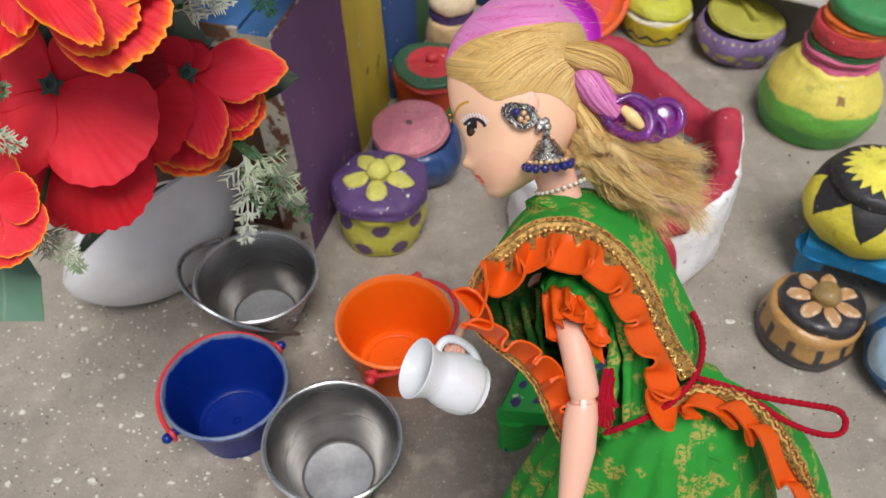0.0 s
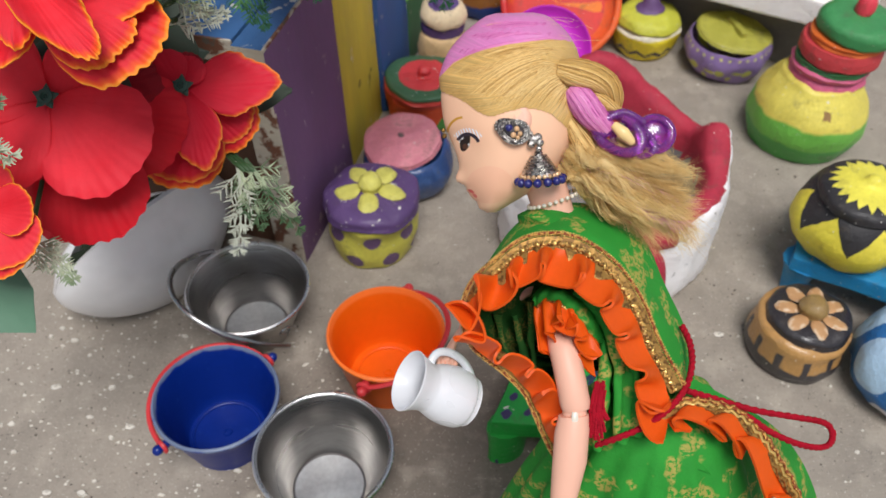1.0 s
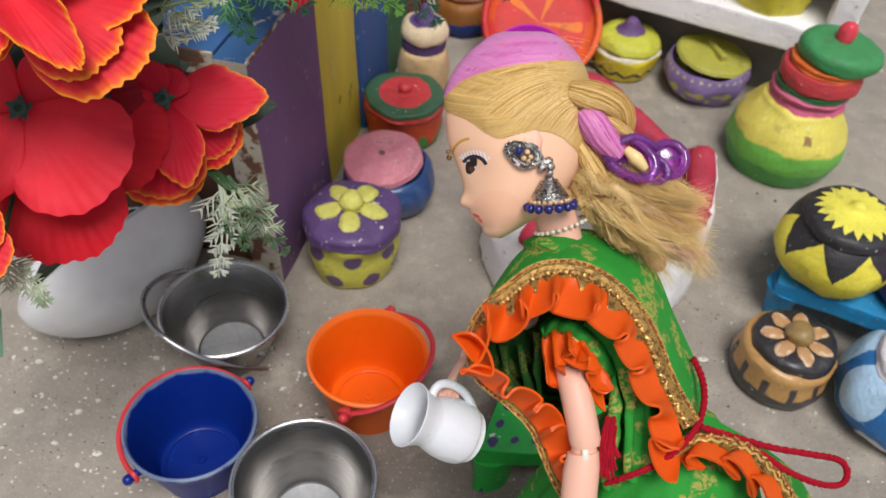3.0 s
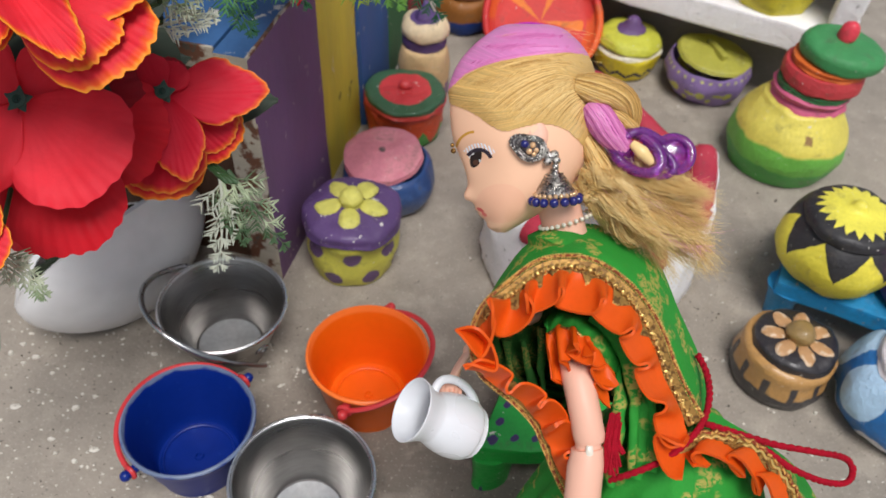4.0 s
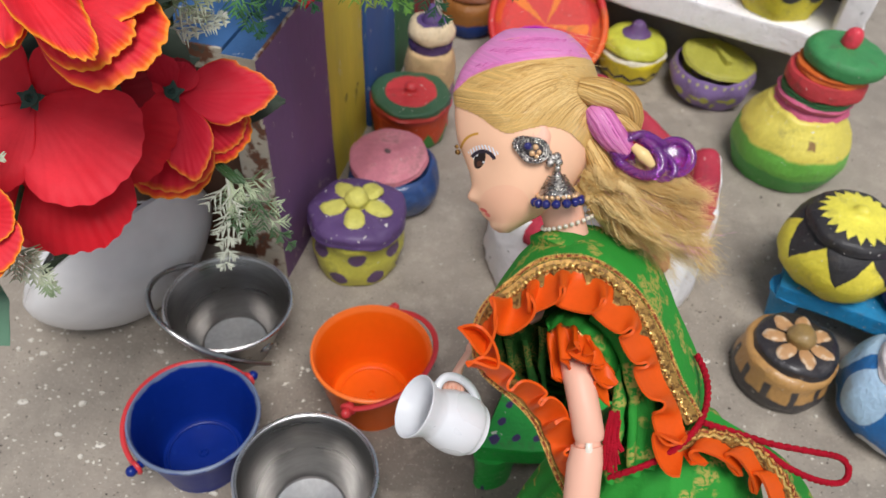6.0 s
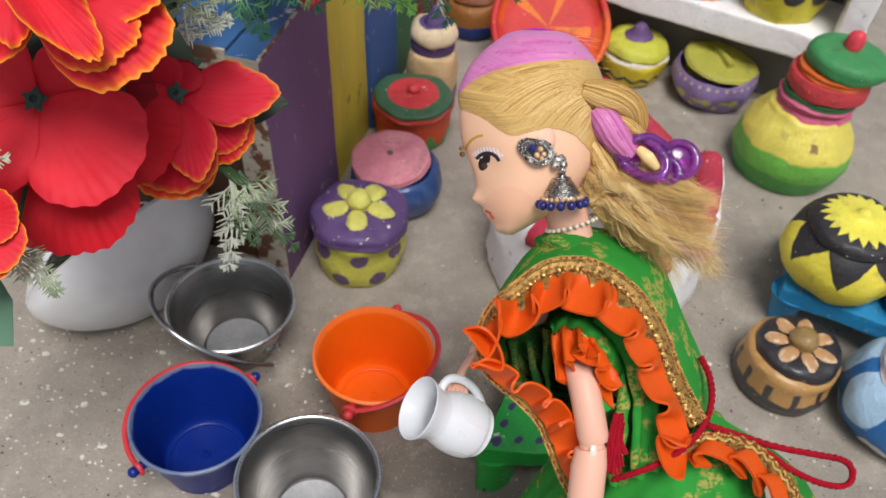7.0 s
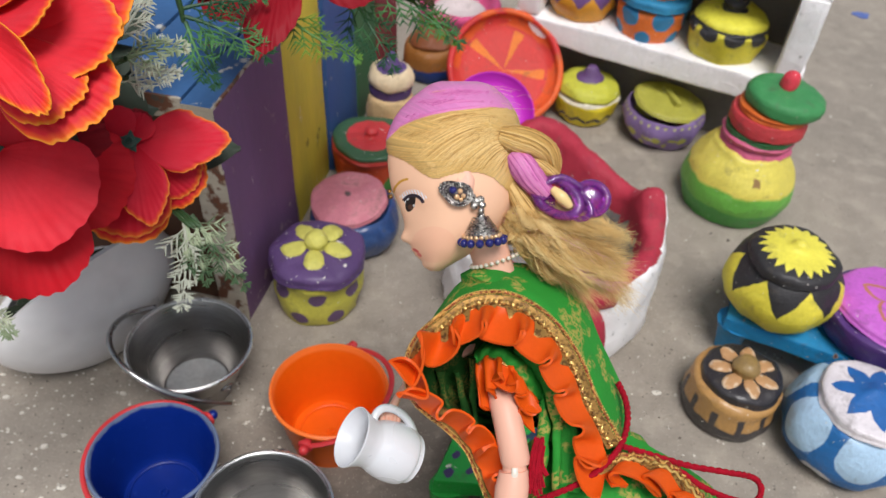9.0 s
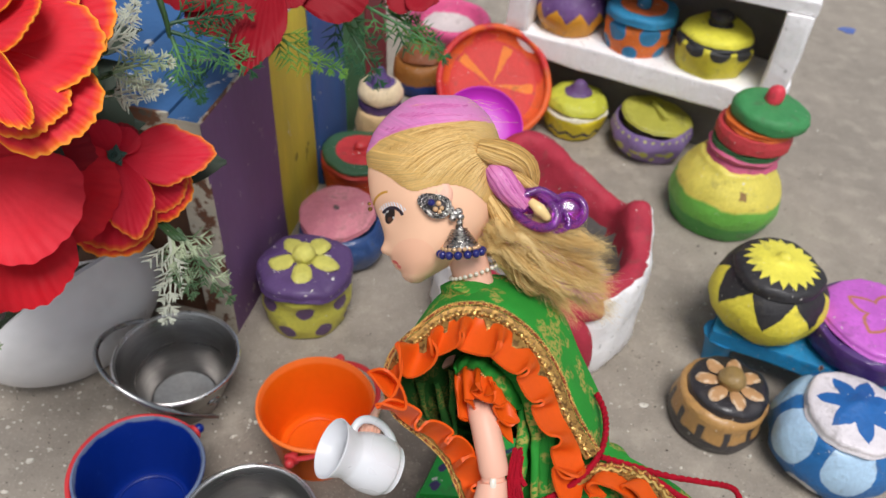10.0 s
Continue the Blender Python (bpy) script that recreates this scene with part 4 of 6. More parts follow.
D = petal_deep
D2 = silk("full_red_silk", (206, 18, 36), (170, 6, 22), (224, 48, 62), 0, ())
H2 = silk("crimson_silk", (198, 20, 44), (166, 8, 30), (218, 50, 70), 0, ())
R, O, H = petal_red, petal_orange, petal_edge
flower((-0.1292, 0.2156, 0.1710), (0, 4), [
    (-38, 0.0385, 62, 0.10, 0.030, 0.0022, R, 0, 0), (-124, 0.0335, 44, 0.08, 0.03, 0.0016, R, 0, 0), (160, 0.0340, 58, 0.10, 0.03, 0.0010, R, 0, 0), (52, 0.0210, 58, 0.12, 0.04, 0.0010, R, 0, 0),
    (-74, 0.0490, 46, -0.06, 0.035, -0.0125, D2, 0, 0), (-88, 0.0480, 42, -0.10, 0.03, -0.0165, R, 0, 0), (-8, 0.0400, 52, -0.12, 0.03, -0.0165, D2, 0, 0), (-140, 0.0400, 52, -0.1, 0.03, -0.0150, R, 0, 0), (25, 0.0330, 50, -0.1, 0.03, -0.0170, D, 0, 0)],
    "large open red silk poppy with a green star eye")
flower((-0.0935, 0.2432, 0.1557), (-2, 2), [
    (6, 0.0335, 46, 0.06, 0.02, 0.0020, H, 0.26, 0.08), (-72, 0.0300, 40, 0.04, 0.015, 0.0030, H, 0.20, 0.08), (152, 0.0160, 80, 0.1, 0.02, 0.0036, H2, 0, 0), (70, 0.0120, 60, 0.1, 0.03, 0.0030, H2, 0, 0),
    (-104, 0.0365, 56, -0.10, 0.03, -0.0090, O, 0, 0), (-98, 0.0340, 54, -0.06, 0.04, -0.0060, H, 0, 0), (-34, 0.0285, 46, -0.10, 0.035, -0.0075, O, 0, 0), (-28, 0.0265, 42, -0.05, 0.035, -0.0050, H, 0, 0),
    (100, 0.0150, 58, 0.05, 0.04, -0.0030, D, 0, 0), (172, 0.0190, 56, -0.1, 0.04, -0.0050, D, 0, 0)],
    "red silk poppy with orange-hemmed petals and green eye")
flower((-0.1212, 0.2106, 0.2206), (-16, -8), [
    (-39, 0.0510, 33, 0.02, 0.02, -0.0035, O, 0, 0), (-43, 0.0465, 27, 0.06, 0.02, -0.0005, O, 0, 0.05), (-50, 0.0480, 17, 0.10, 0.015, 0.0060, O, 0.12, 0.62), (-72, 0.0330, 30, 0.24, 0.02, 0.0040, O, 0.32, 0.20),
    (-13, 0.0455, 38, 0.08, 0.03, -0.0010, O, 0, 0.05), (10, 0.0470, 46, 0.10, 0.03, -0.0040, O, 0, 0), (44, 0.0420, 56, 0.16, 0.035, -0.003, O, 0, 0), (-6, 0.0330, 40, 0.34, 0.03, 0.004, O, 0, 0.1), (28, 0.0300, 46, 0.45, 0.04, 0.006, O, 0, 0.1),
    (88, 0.0370, 60, 0.12, 0.04, 0.0, O, 0, 0), (70, 0.0270, 54, 0.45, 0.04, 0.004, O, 0, 0.1), (125, 0.0340, 56, 0.3, 0.04, 0, O, 0, 0), (170, 0.0320, 56, 0.3, 0.04, 0, O, 0, 0), (-150, 0.0290, 54, 0.3, 0.04, 0, O, 0, 0), (-112, 0.0310, 46, 0.1, 0.04, -0.004, O, 0, 0)],
    "cupped red silk poppy with frilled yellow-orange rims", centre=False)
flower((-0.1400, 0.1730, 0.1600), (0, 10), [
    (-38, 0.0200, 60, 0.2, 0.05, 0.0, O, 0, 0), (-70, 0.0215, 60, 0.12, 0.05, -0.002, O, 0, 0), (10, 0.0160, 56, 0.3, 0.05, 0.001, O, 0, 0), (-110, 0.0200, 56, 0.2, 0.05, 0, O, 0, 0), (90, 0.0160, 60, 0.3, 0.05, 0, O, 0, 0), (160, 0.0190, 60, 0.3, 0.05, 0, O, 0, 0)],
    "small red silk poppy with orange frilled rims", centre=False)
flower((-0.0410, 0.3215, 0.1995), (-12, -4), [
    (-100, 0.0500, 30, 0.10, 0.03, 0.0010, D, 0.2, 0.25), (-134, 0.0330, 44, -0.02, 0.03, -0.001, D, 0, 0), (176, 0.0520, 44, 0.0, 0.04, 0.0, D, 0, 0), (-150, 0.0420, 40, -0.02, 0.03, -0.003, D, 0, 0), (-14, 0.0420, 44, -0.05, 0.04, -0.002, D, 0, 0), (-60, 0.0220, 46, 0.05, 0.04, 0.0005, D, 0, 0), (60, 0.0320, 54, 0.1, 0.04, 0, D, 0, 0), (120, 0.0320, 54, 0.1, 0.04, 0, D, 0, 0)],
    "drooping deep red silk poppy seen from beneath", centre=False)
flower((0.0157, 0.3258, 0.1905), (-10, -6), [
    (-50, 0.0140, 54, 0.10, 0.03, 0.0010, D, 0, 0.1), (-120, 0.0120, 54, 0.0, 0.03, 0.0, D, 0, 0), (-10, 0.0150, 50, 0.0, 0.04, 0.0, D, 0, 0), (40, 0.0180, 54, 0.1, 0.04, 0, D, 0, 0), (150, 0.0200, 54, 0.1, 0.04, 0, D, 0, 0)],
    "small deep red silk poppy among green sprigs", centre=False)


def leaf(c, turn, length, width, mat, label, bend=0.15, tilt=(0, 0), blunt=False):
    m = Matrix.Translation(c) @ pose(0, 0, 0, 42.5 + tilt[0], tilt[1], 0)
    ob = thing("silk_leaf", m, label, "leaf", "silk leaves")

    def fn(u, v):
        w = (u - 0.5) * 2
        half = width * ((math.sin(math.pi * min(0.97, 0.08 + 0.92 * v) ** 0.8) ** 0.8) if not blunt else min(1.0, 0.35 + 1.6 * v))
        return (w * half, length * v, -bend * length * v * v + 0.18 * half * (1 - abs(w)) + 0.03 * length * math.sin(7 * v + 2 * w))
    part("blade", sheet(fn, 14, 18, 0.0004).moved(pose(0, 0, 0, 0, 0, turn - 90)), mat, ob, sharp=75)
    inv = m.inverted()
    part("stalk", tube([inv @ p for p in stem_route(Vector(c), 0.002)], 0.0009, 6), stem_green, ob)
    return ob


leaf((-0.1476, 0.1787, 0.1328), -88, 0.0255, 0.0118, silk_green, "broad grey-green silk leaf with frayed end", 0.1, (0, 6), True)
leaf((-0.1270, 0.2275, 0.1780), -25, 0.026, 0.0100, silk_dark, "dark grey-green silk leaf under a poppy", 0.1)
leaf((-0.0830, 0.2572, 0.1430), 5, 0.026, 0.0085, silk_dark, "dark pointed silk leaf behind a poppy", 0.1)
# added dark leaves that stand in for the shade between the flowers
rnd = random.Random(5)
for i in range(26):
    a = rnd.uniform(-170, 170)
    leaf((-0.125 + rnd.uniform(-0.045, 0.024), 0.262 + rnd.uniform(-0.015, 0.035), 0.150 + rnd.uniform(-0.025, 0.03)), a, rnd.uniform(0.022, 0.034), rnd.uniform(0.007, 0.011), silk_dark,
         "added dark silk leaf standing in for shade in the bouquet", 0.25, (rnd.uniform(-30, 30), rnd.uniform(-30, 30)))

fern_white = paint("frosted_fern", (178, 182, 166), rough=0.6, vary=0.15, bump=0.1)
fern_pale = paint("pale_green_fern", (124, 142, 106), [(lambda p: p.noise(60.0).over(0.5, 0.15), (184, 190, 166))], rough=0.6, vary=0.2, bump=0.1)
fern_sage = paint("sage_fern", (66, 90, 60), [(lambda p: p.noise(70.0).over(0.56, 0.12), (168, 180, 148))], rough=0.6, vary=0.2, bump=0.1)
fern_green = paint("green_cypress", (36, 78, 50), [(lambda p: p.noise(50.0).over(0.55, 0.15), (78, 128, 74))], rough=0.55, vary=0.2, bump=0.1)
fern_lime = paint("lime_cypress", (128, 150, 48), [(lambda p: p.noise(50.0).over(0.5, 0.15), (84, 128, 52))], rough=0.55, vary=0.2, bump=0.1)


def sprig(c, turn, length, mat, label, wide=0.38, droop=0.1, seed=0, fat=0.00036, branches=7):
    """A fern twig: a stem with side twigs that carry short forked needles."""
    rnd = random.Random(seed)
    m = Matrix.Translation(c) @ pose(0, 0, 0, 42.5, 0, 0)
    ob = thing("fern_sprig", m, label, "foliage", "fern sprigs")
    tip = lambda t: Vector((0.05 * length * math.sin(3 * t + seed), length * t, -droop * length * t * t))
    s = tube([tip(i / 12) for i in range(13)], lambda t: 0.0008 * (1.15 - t), 6)
    for i in range(branches):
        t = 0.12 + 0.86 * i / (branches - 1)
        base = tip(t)
        for sgn in (-1, 1):
            ang = radians(sgn * rnd.uniform(30, 50))
            ln = length * wide * (1.15 - 0.9 * t) * rnd.uniform(0.75, 1.2)
            d = Vector((math.sin(ang), math.cos(ang), rnd.uniform(-0.35, 0.45))).normalized()
            end = base + d * ln
            s.join(tube([base, (base + end) / 2 + Vector((0, 0, 0.002 * rnd.random())), end], lambda q: fat * (1.05 - 0.75 * q), 5))
            for j in range(3):
                q = 0.34 + 0.26 * j
                b = base + d * (ln * q)
                for s2 in (-1, 1):
                    an2 = ang + radians(s2 * rnd.uniform(28, 50))
                    d2 = Vector((math.sin(an2), math.cos(an2), rnd.uniform(-0.5, 0.5))).normalized()
                    l2 = ln * 0.62 * (1.25 - q) * rnd.uniform(0.8, 1.3) + 0.0010
                    s.join(tube([b, b + d2 * (l2 * 0.6), b + d2 * l2], lambda w: fat * (1.2 - 0.95 * w), 4, 0.6))
    part("twig", s.moved(pose(0, 0, 0, 0, 0, turn - 90)), mat, ob)
    inv = m.inverted()
    part("stalk", tube([inv @ p for p in stem_route(Vector(c), 0.002)], 0.0009, 6), stem_green, ob)
    return ob


for i, (c, turn, ln, mat, label, wide, droop) in enumerate((
        ((-0.0897, 0.2371, 0.2031), 58, 0.021, fern_white, "frosted white fern sprig with fine needles", 0.40, 0.1),
        ((-0.0905, 0.2364, 0.1885), 6, 0.019, fern_white, "frosted white fern sprig with fine needles", 0.42, 0.1),
        ((-0.0898, 0.2370, 0.1950), 15, 0.022, fern_pale, "pale green fern sprig with whitish tips", 0.42, 0.1),
        ((-0.0775, 0.2307, 0.1308), -84, 0.034, fern_white, "frosted white fern sprig hanging down", 0.30, 0.0),
        ((-0.0743, 0.2307, 0.1308), -46, 0.034, fern_sage, "sage green fern sprig hanging down", 0.30, 0.0),
        ((-0.0760, 0.2307, 0.1308), -66, 0.026, fern_sage, "sage green fern sprig hanging down", 0.34, 0.0),
        ((-0.1450, 0.1827, 0.1883), -30, 0.022, fern_pale, "pale green fern sprig with whitish tips", 0.42, 0.1),
        ((-0.1460, 0.1827, 0.1900), 10, 0.018, fern_sage, "sage green fern sprig with whitish tips", 0.42, 0.1),
        ((-0.1343, 0.1780, 0.1434), -45, 0.020, fern_pale, "pale green fern sprig with whitish tips", 0.42, 0.1),
        ((-0.0775, 0.2824, 0.1876), -20, 0.034, fern_green, "dark green cypress sprig", 0.42, 0.1),
        ((-0.0775, 0.2824, 0.1900), 20, 0.030, fern_green, "dark green cypress sprig", 0.42, 0.1),
        ((-0.0775, 0.2824, 0.1860), -60, 0.026, fern_green, "dark green cypress sprig", 0.42, 0.1),
        ((-0.0406, 0.3004, 0.1825), -32, 0.034, fern_lime, "lime green cypress sprig with bright tips", 0.34, 0.0),
        ((-0.0138, 0.3258, 0.1843), -66, 0.040, fern_green, "dark green cypress sprig hanging down", 0.36, 0.0),
        ((-0.0039, 0.3252, 0.1850), -36, 0.044, fern_green, "dark green cypress sprig hanging down", 0.34, 0.0),
        ((0.0080, 0.3252, 0.1800), -40, 0.030, fern_lime, "lime green cypress sprig with bright tips", 0.34, 0.0))):
    sprig(c, turn, ln, mat, label, wide, droop, i + 1)

# ---- doll ----
DOLL = Matrix(((0.99854, -0.01250, -0.05251, -0.00024), (-0.02769, 0.71647, -0.69707, 0.13990), (0.04633, 0.69751, 0.71507, 0.18941), (0, 0, 0, 1)))
UNIT = 0.0001408


def q(x, y, w=0.0):
    """A place in the doll's own frame: x to its back, y down, w to its right side, in units of 0.141 mm."""
    k = 1 - w * UNIT / 0.205
    return Vector(((x - 784) * k, (441 - y) * k, w)) * UNIT


def plan(c):
    """The x and y that q() takes for a place of the doll."""
    k = UNIT * (1 - c.z / 0.205)
    return c.x / k + 784, 441 - c.y / k


def near(p, x, y, rx, ry, lean=0.0):
    """A soft ellipse on the doll's side."""
    c, s_ = math.cos(lean), math.sin(lean)
    k = 1.0 - p.z * (1 / 0.205)
    dx, dy = p.x * (1 / UNIT) / k - (x - 784), p.y * (1 / UNIT) / k - (441 - y)
    a, b = (dx * c + dy * s_) * (1 / rx), (dy * c - dx * s_) * (1 / ry)
    return (a * a + b * b).under(1.0, 0.12)


def stroke(p, x, y, r, width, a0, a1):
    """A painted arc about (x, y) between two angles."""
    k = 1.0 - p.z * (1 / 0.205)
    dx, dy = p.x * (1 / UNIT) / k - (x - 784), p.y * (1 / UNIT) / k - (441 - y)
    d = ((dx * dx + dy * dy).sqrt() - r).abs()
    a = dy.op("ARCTAN2", dx)
    return d.under(width, 0.8) * a.over(a0, 0.04) * a.under(a1, 0.04)


SKIN = (245, 196, 162)
doll_face = paint("doll_face", SKIN, [
    (lambda p: near(p, 885, 375, 44, 34) * 0.22, (238, 160, 136)),
    (lambda p: near(p, 834, 290, 7.5, 9, 0.15), (238, 234, 232)),
    (lambda p: near(p, 840, 296, 9.5, 17.5, -0.28), (34, 24, 24)),
    (lambda p: near(p, 840, 304, 5, 5, 0.1) * 0.6, (104, 66, 48)),
    (lambda p: near(p, 834, 287, 3.4, 4.4), (226, 226, 226)),
    (lambda p: near(p, 847, 301, 2.2, 2.4), (200, 200, 204)),
    (lambda p: stroke(p, 845, 304, 28, 5.4, 0.55, 2.50) * ((p.x * (1 / UNIT) * 1.25 + p.y * (0.5 / UNIT)).sin()).over(-0.1, 0.5), (240, 238, 248)),
    (lambda p: stroke(p, 845, 304, 22, 3.2, 0.35, 2.60), (46, 38, 54)),
    (lambda p: stroke(p, 838, 283, 32, 2.2, 1.62, 2.95), (206, 150, 52)),
    (lambda p: near(p, 849, 386, 7, 2.6, -0.5), (214, 92, 86)),
    (lambda p: near(p, 856, 394, 5.5, 2.8, -0.7), (226, 118, 106))], rough=0.42, vary=0.03, grain=300.0, bump=0.03, wob=0)
doll_skin = paint("doll_skin", (238, 184, 160), rough=0.42, vary=0.04, grain=300.0, bump=0.04)
hair_gold = paint("blond_hair", (226, 184, 108), rough=0.36, vary=0.55, grain=1.0, bump=0.5, spec=0.6, flow=(520.0, 3.0, 1.0), coat=0.25)
hair_pink = paint("pink_hair", (226, 134, 194), rough=0.36, vary=0.3, grain=1.0, bump=0.4, spec=0.6, flow=(520.0, 3.0, 1.0), coat=0.25)
hair_light = paint("light_blond_strands", (240, 210, 146), rough=0.3, vary=0.1, bump=0.0)
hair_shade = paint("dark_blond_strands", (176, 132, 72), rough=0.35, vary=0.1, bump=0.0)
pink_light = paint("light_pink_strands", (238, 164, 210), rough=0.3, vary=0.1, bump=0.0)
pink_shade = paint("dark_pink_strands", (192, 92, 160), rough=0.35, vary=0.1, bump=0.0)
hair_dry = paint("frayed_hair", (224, 188, 122), [(lambda p: p.noise(300.0, 2.0).over(0.55, 0.2) * 0.4, (186, 150, 92))], rough=0.5, vary=0.3, grain=900.0, bump=0.2)
saree = paint("green_brocade", (46, 144, 52), [
    (lambda p: p.noise(130.0, 2.0).over(0.56, 0.06) * p.noise(1100.0, 2.0).over(0.47, 0.10) * 0.85, (178, 162, 84))], rough=0.7, vary=0.16, grain=1500.0, bump=0.35, spec=0.2)
# gold-hatched reverse of the brocade, its green darkened for the cavity's shade
lining = paint("shaded_brocade_reverse", (40, 84, 36), [(lambda p: p.noise(130.0, 2.0).over(0.5, 0.08) * p.noise(1500.0, 2.0).over(0.5, 0.08) * 0.7, (120, 104, 52))], rough=0.85, vary=0.25, grain=1500.0, bump=0.4, spec=0.1)
satin = paint("orange_satin", (224, 86, 14), rough=0.5, vary=0.12, grain=700.0, bump=0.12, spec=0.3)
gold = paint("gold_braid", (172, 132, 70), [(lambda p: p.noise(900.0, 2.0).over(0.54, 0.06) * 0.8, (96, 66, 36))], rough=0.34, vary=0.25, grain=1600.0, bump=0.3, metal=0.6)
braid_red = paint("red_gold_thread", (150, 70, 44), [(lambda p: p.noise(1400.0, 2.0).over(0.52, 0.05), (222, 176, 96))], rough=0.4, vary=0.3, grain=2200.0, bump=0.8, metal=0.4)
braid_bright = paint("bright_gold_thread", (232, 196, 116), [(lambda p: p.noise(700.0, 2.0).over(0.62, 0.05), (156, 114, 54))], rough=0.3, vary=0.3, grain=2200.0, bump=0.3, metal=0.7)
cord_red = paint("red_yarn", (168, 14, 38), rough=0.85, vary=0.3, grain=1600.0, bump=0.9, spec=0.2)
silver = paint("old_silver", (196, 192, 186), [(lambda p: p.noise(1700.0, 2.0).over(0.55, 0.10), (70, 66, 66))], rough=0.28, vary=0.2, grain=2400.0, bump=0.4, metal=1.0)
gem_blue = paint("blue_glass_bead", (24, 30, 104), rough=0.12, vary=0.1, bump=0.0, coat=0.6)
gem_gold = paint("champagne_bead", (226, 184, 138), rough=0.18, vary=0.2, bump=0.0, coat=0.5, metal=0.4)
clip_plastic = paint("purple_clear_plastic", (178, 76, 200), rough=0.14, vary=0.08, bump=0.0, coat=0.3, trans=0.8)
tarnish = paint("tarnished_metal", (62, 58, 60), rough=0.4, vary=0.2, grain=2400.0, bump=0.3, metal=0.8)
pearl = paint("small_pearls", (228, 220, 204), rough=0.25, vary=0.05, bump=0.0, coat=0.4)
FACE, SKIN_, HAIR, PINK, DRY, GREEN, ORANGE, GOLD, CORD, SILVER, BLUE, BEAD, CLIP, PEARL, LIGHT, SHADE, PINK2, PINK3, CRIMSON, BRIGHT, DARK, LINING = range(22)
doll = Shape()

HEAD = [(68, 905, 955, 15), (74, 885, 980, 42), (88, 864, 1000, 64), (106, 842, 1018, 84), (134, 818, 1034, 99), (168, 803, 1042, 108), (205, 795, 1044, 113), (235, 796, 1044, 114), (265, 801, 1042, 111), (290, 811, 1036, 106),
        (315, 821, 1026, 99), (340, 828, 1010, 91), (362, 833, 990, 81), (385, 845, 962, 66), (403, 858, 932, 48), (417, 868, 908, 30), (425, 879, 894, 12)]


def head(grow, seg=64, fine=64):
    rows = curve([Vector((a, b, c)) for _, a, b, c in HEAD], fine)
    ys = curve([Vector((y, 0, 0)) for y, *_ in HEAD], fine)
    s = Shape()
    for (f, b, h), yv in zip(rows, ys):
        y = yv.x
        mid, a = (f + b) / 2, (b - f) / 2 + grow
        for k in range(seg):
            t = math.tau * k / seg
            ct, st = math.cos(t), math.sin(t)
            x = mid + a * math.copysign(abs(ct) ** 0.92, ct)
            w = (h * 0.86 + grow) * math.copysign(abs(st) ** 0.92, st) * (1 - 0.40 * max(0.0, -ct) ** 1.6)
            if grow < 1 and ct < 0:
                mid_face = math.exp(-(w / 15.0) ** 2)
                x -= mid_face * (14 * math.exp(-((y - 366) / (17 if y < 366 else 6)) ** 2) + 5 * math.exp(-((y - 385) / 5.5) ** 2) + 5 * math.exp(-((y - 396) / 5) ** 2) + 4 * math.exp(-((y - 416) / 8) ** 2))
                x += 6 * math.exp(-((y - 294) / 22) ** 2) * math.exp(-((abs(w) - 46) / 22) ** 2)
            yy = y - (grow * 0.7 if y < 230 else 0) * (230 - y) / 160
            s.v.append(tuple(q(x, yy, w)))
            s.uv.append((k / seg, y / 500))
    n = len(rows)
    for r in range(n - 1):
        for k in range(seg):
            j = (k + 1) % seg
            s.f.append((r * seg + k, r * seg + seg + k, r * seg + seg + j, r * seg + j))
    s.f.append(tuple(range(seg)))
    s.f.append(tuple(reversed(range((n - 1) * seg, n * seg))))
    s.m = [0] * len(s.f)
    return s


def line(pts, x):
    for (x0, y0), (x1, y1) in zip(pts, pts[1:]):
        if x <= x1:
            return y0 + (y1 - y0) * max(0.0, (x - x0) / (x1 - x0))
    return pts[-1][1]


HAIRLINE = [(770, 196), (796, 205), (820, 214), (842, 226), (860, 239), (876, 247), (896, 248), (922, 241), (950, 234), (976, 236), (1002, 244), (1024, 262), (1060, 300)]
PARTING = [(770, 212), (793, 176), (820, 151), (850, 137), (880, 128), (920, 120), (960, 115), (1000, 111), (1060, 118)]
doll.join(head(0.0), FACE)
doll.join(loft([(q(x, y, 88 + w), (UNIT * a, 0, 0), (0, UNIT * b, 0)) for x, y, w, a, b in ((946, 256, -8, 20, 30), (946, 255, 4, 18, 28), (945, 254, 9, 12, 21), (944, 254, 8, 6, 12))], 20), SKIN_)
hair = head(9.0, 220, 200).keep(lambda c: plan(c)[1] < line(HAIRLINE, plan(c)[0]))
KNOT = (1062, 160)


def flow_of(p):
    x, y = plan(Vector(p))
    dx, dy = KNOT[0] - x, y - KNOT[1]
    d = math.hypot(dx, dy)
    return math.atan2(dy, dx) + 0.0011 * d + p[2] * 6.0 * (1 if y < 100 else 0), d / 300




def thin(p):
    x, y = plan(Vector(p))
    d = (line(HAIRLINE, x) - y) / 26
    if d > 1:
        return p
    c = q(915, y, 0)
    way = Vector((c.x, p[1], 0)) - Vector(p)
    return tuple(Vector(p) + way.normalized() * (UNIT * 7.5 * (1 - max(0.0, d))))


hair.v = [thin(p) for p in hair.v]
hair.uv = [flow_of(p) for p in hair.v]
hair.assign(lambda c: PINK if plan(c)[1] < line(PARTING, plan(c)[0]) else HAIR)
doll.join(hair)
rnd = random.Random(11)
# strands that lie over the head and run to the knot at its back


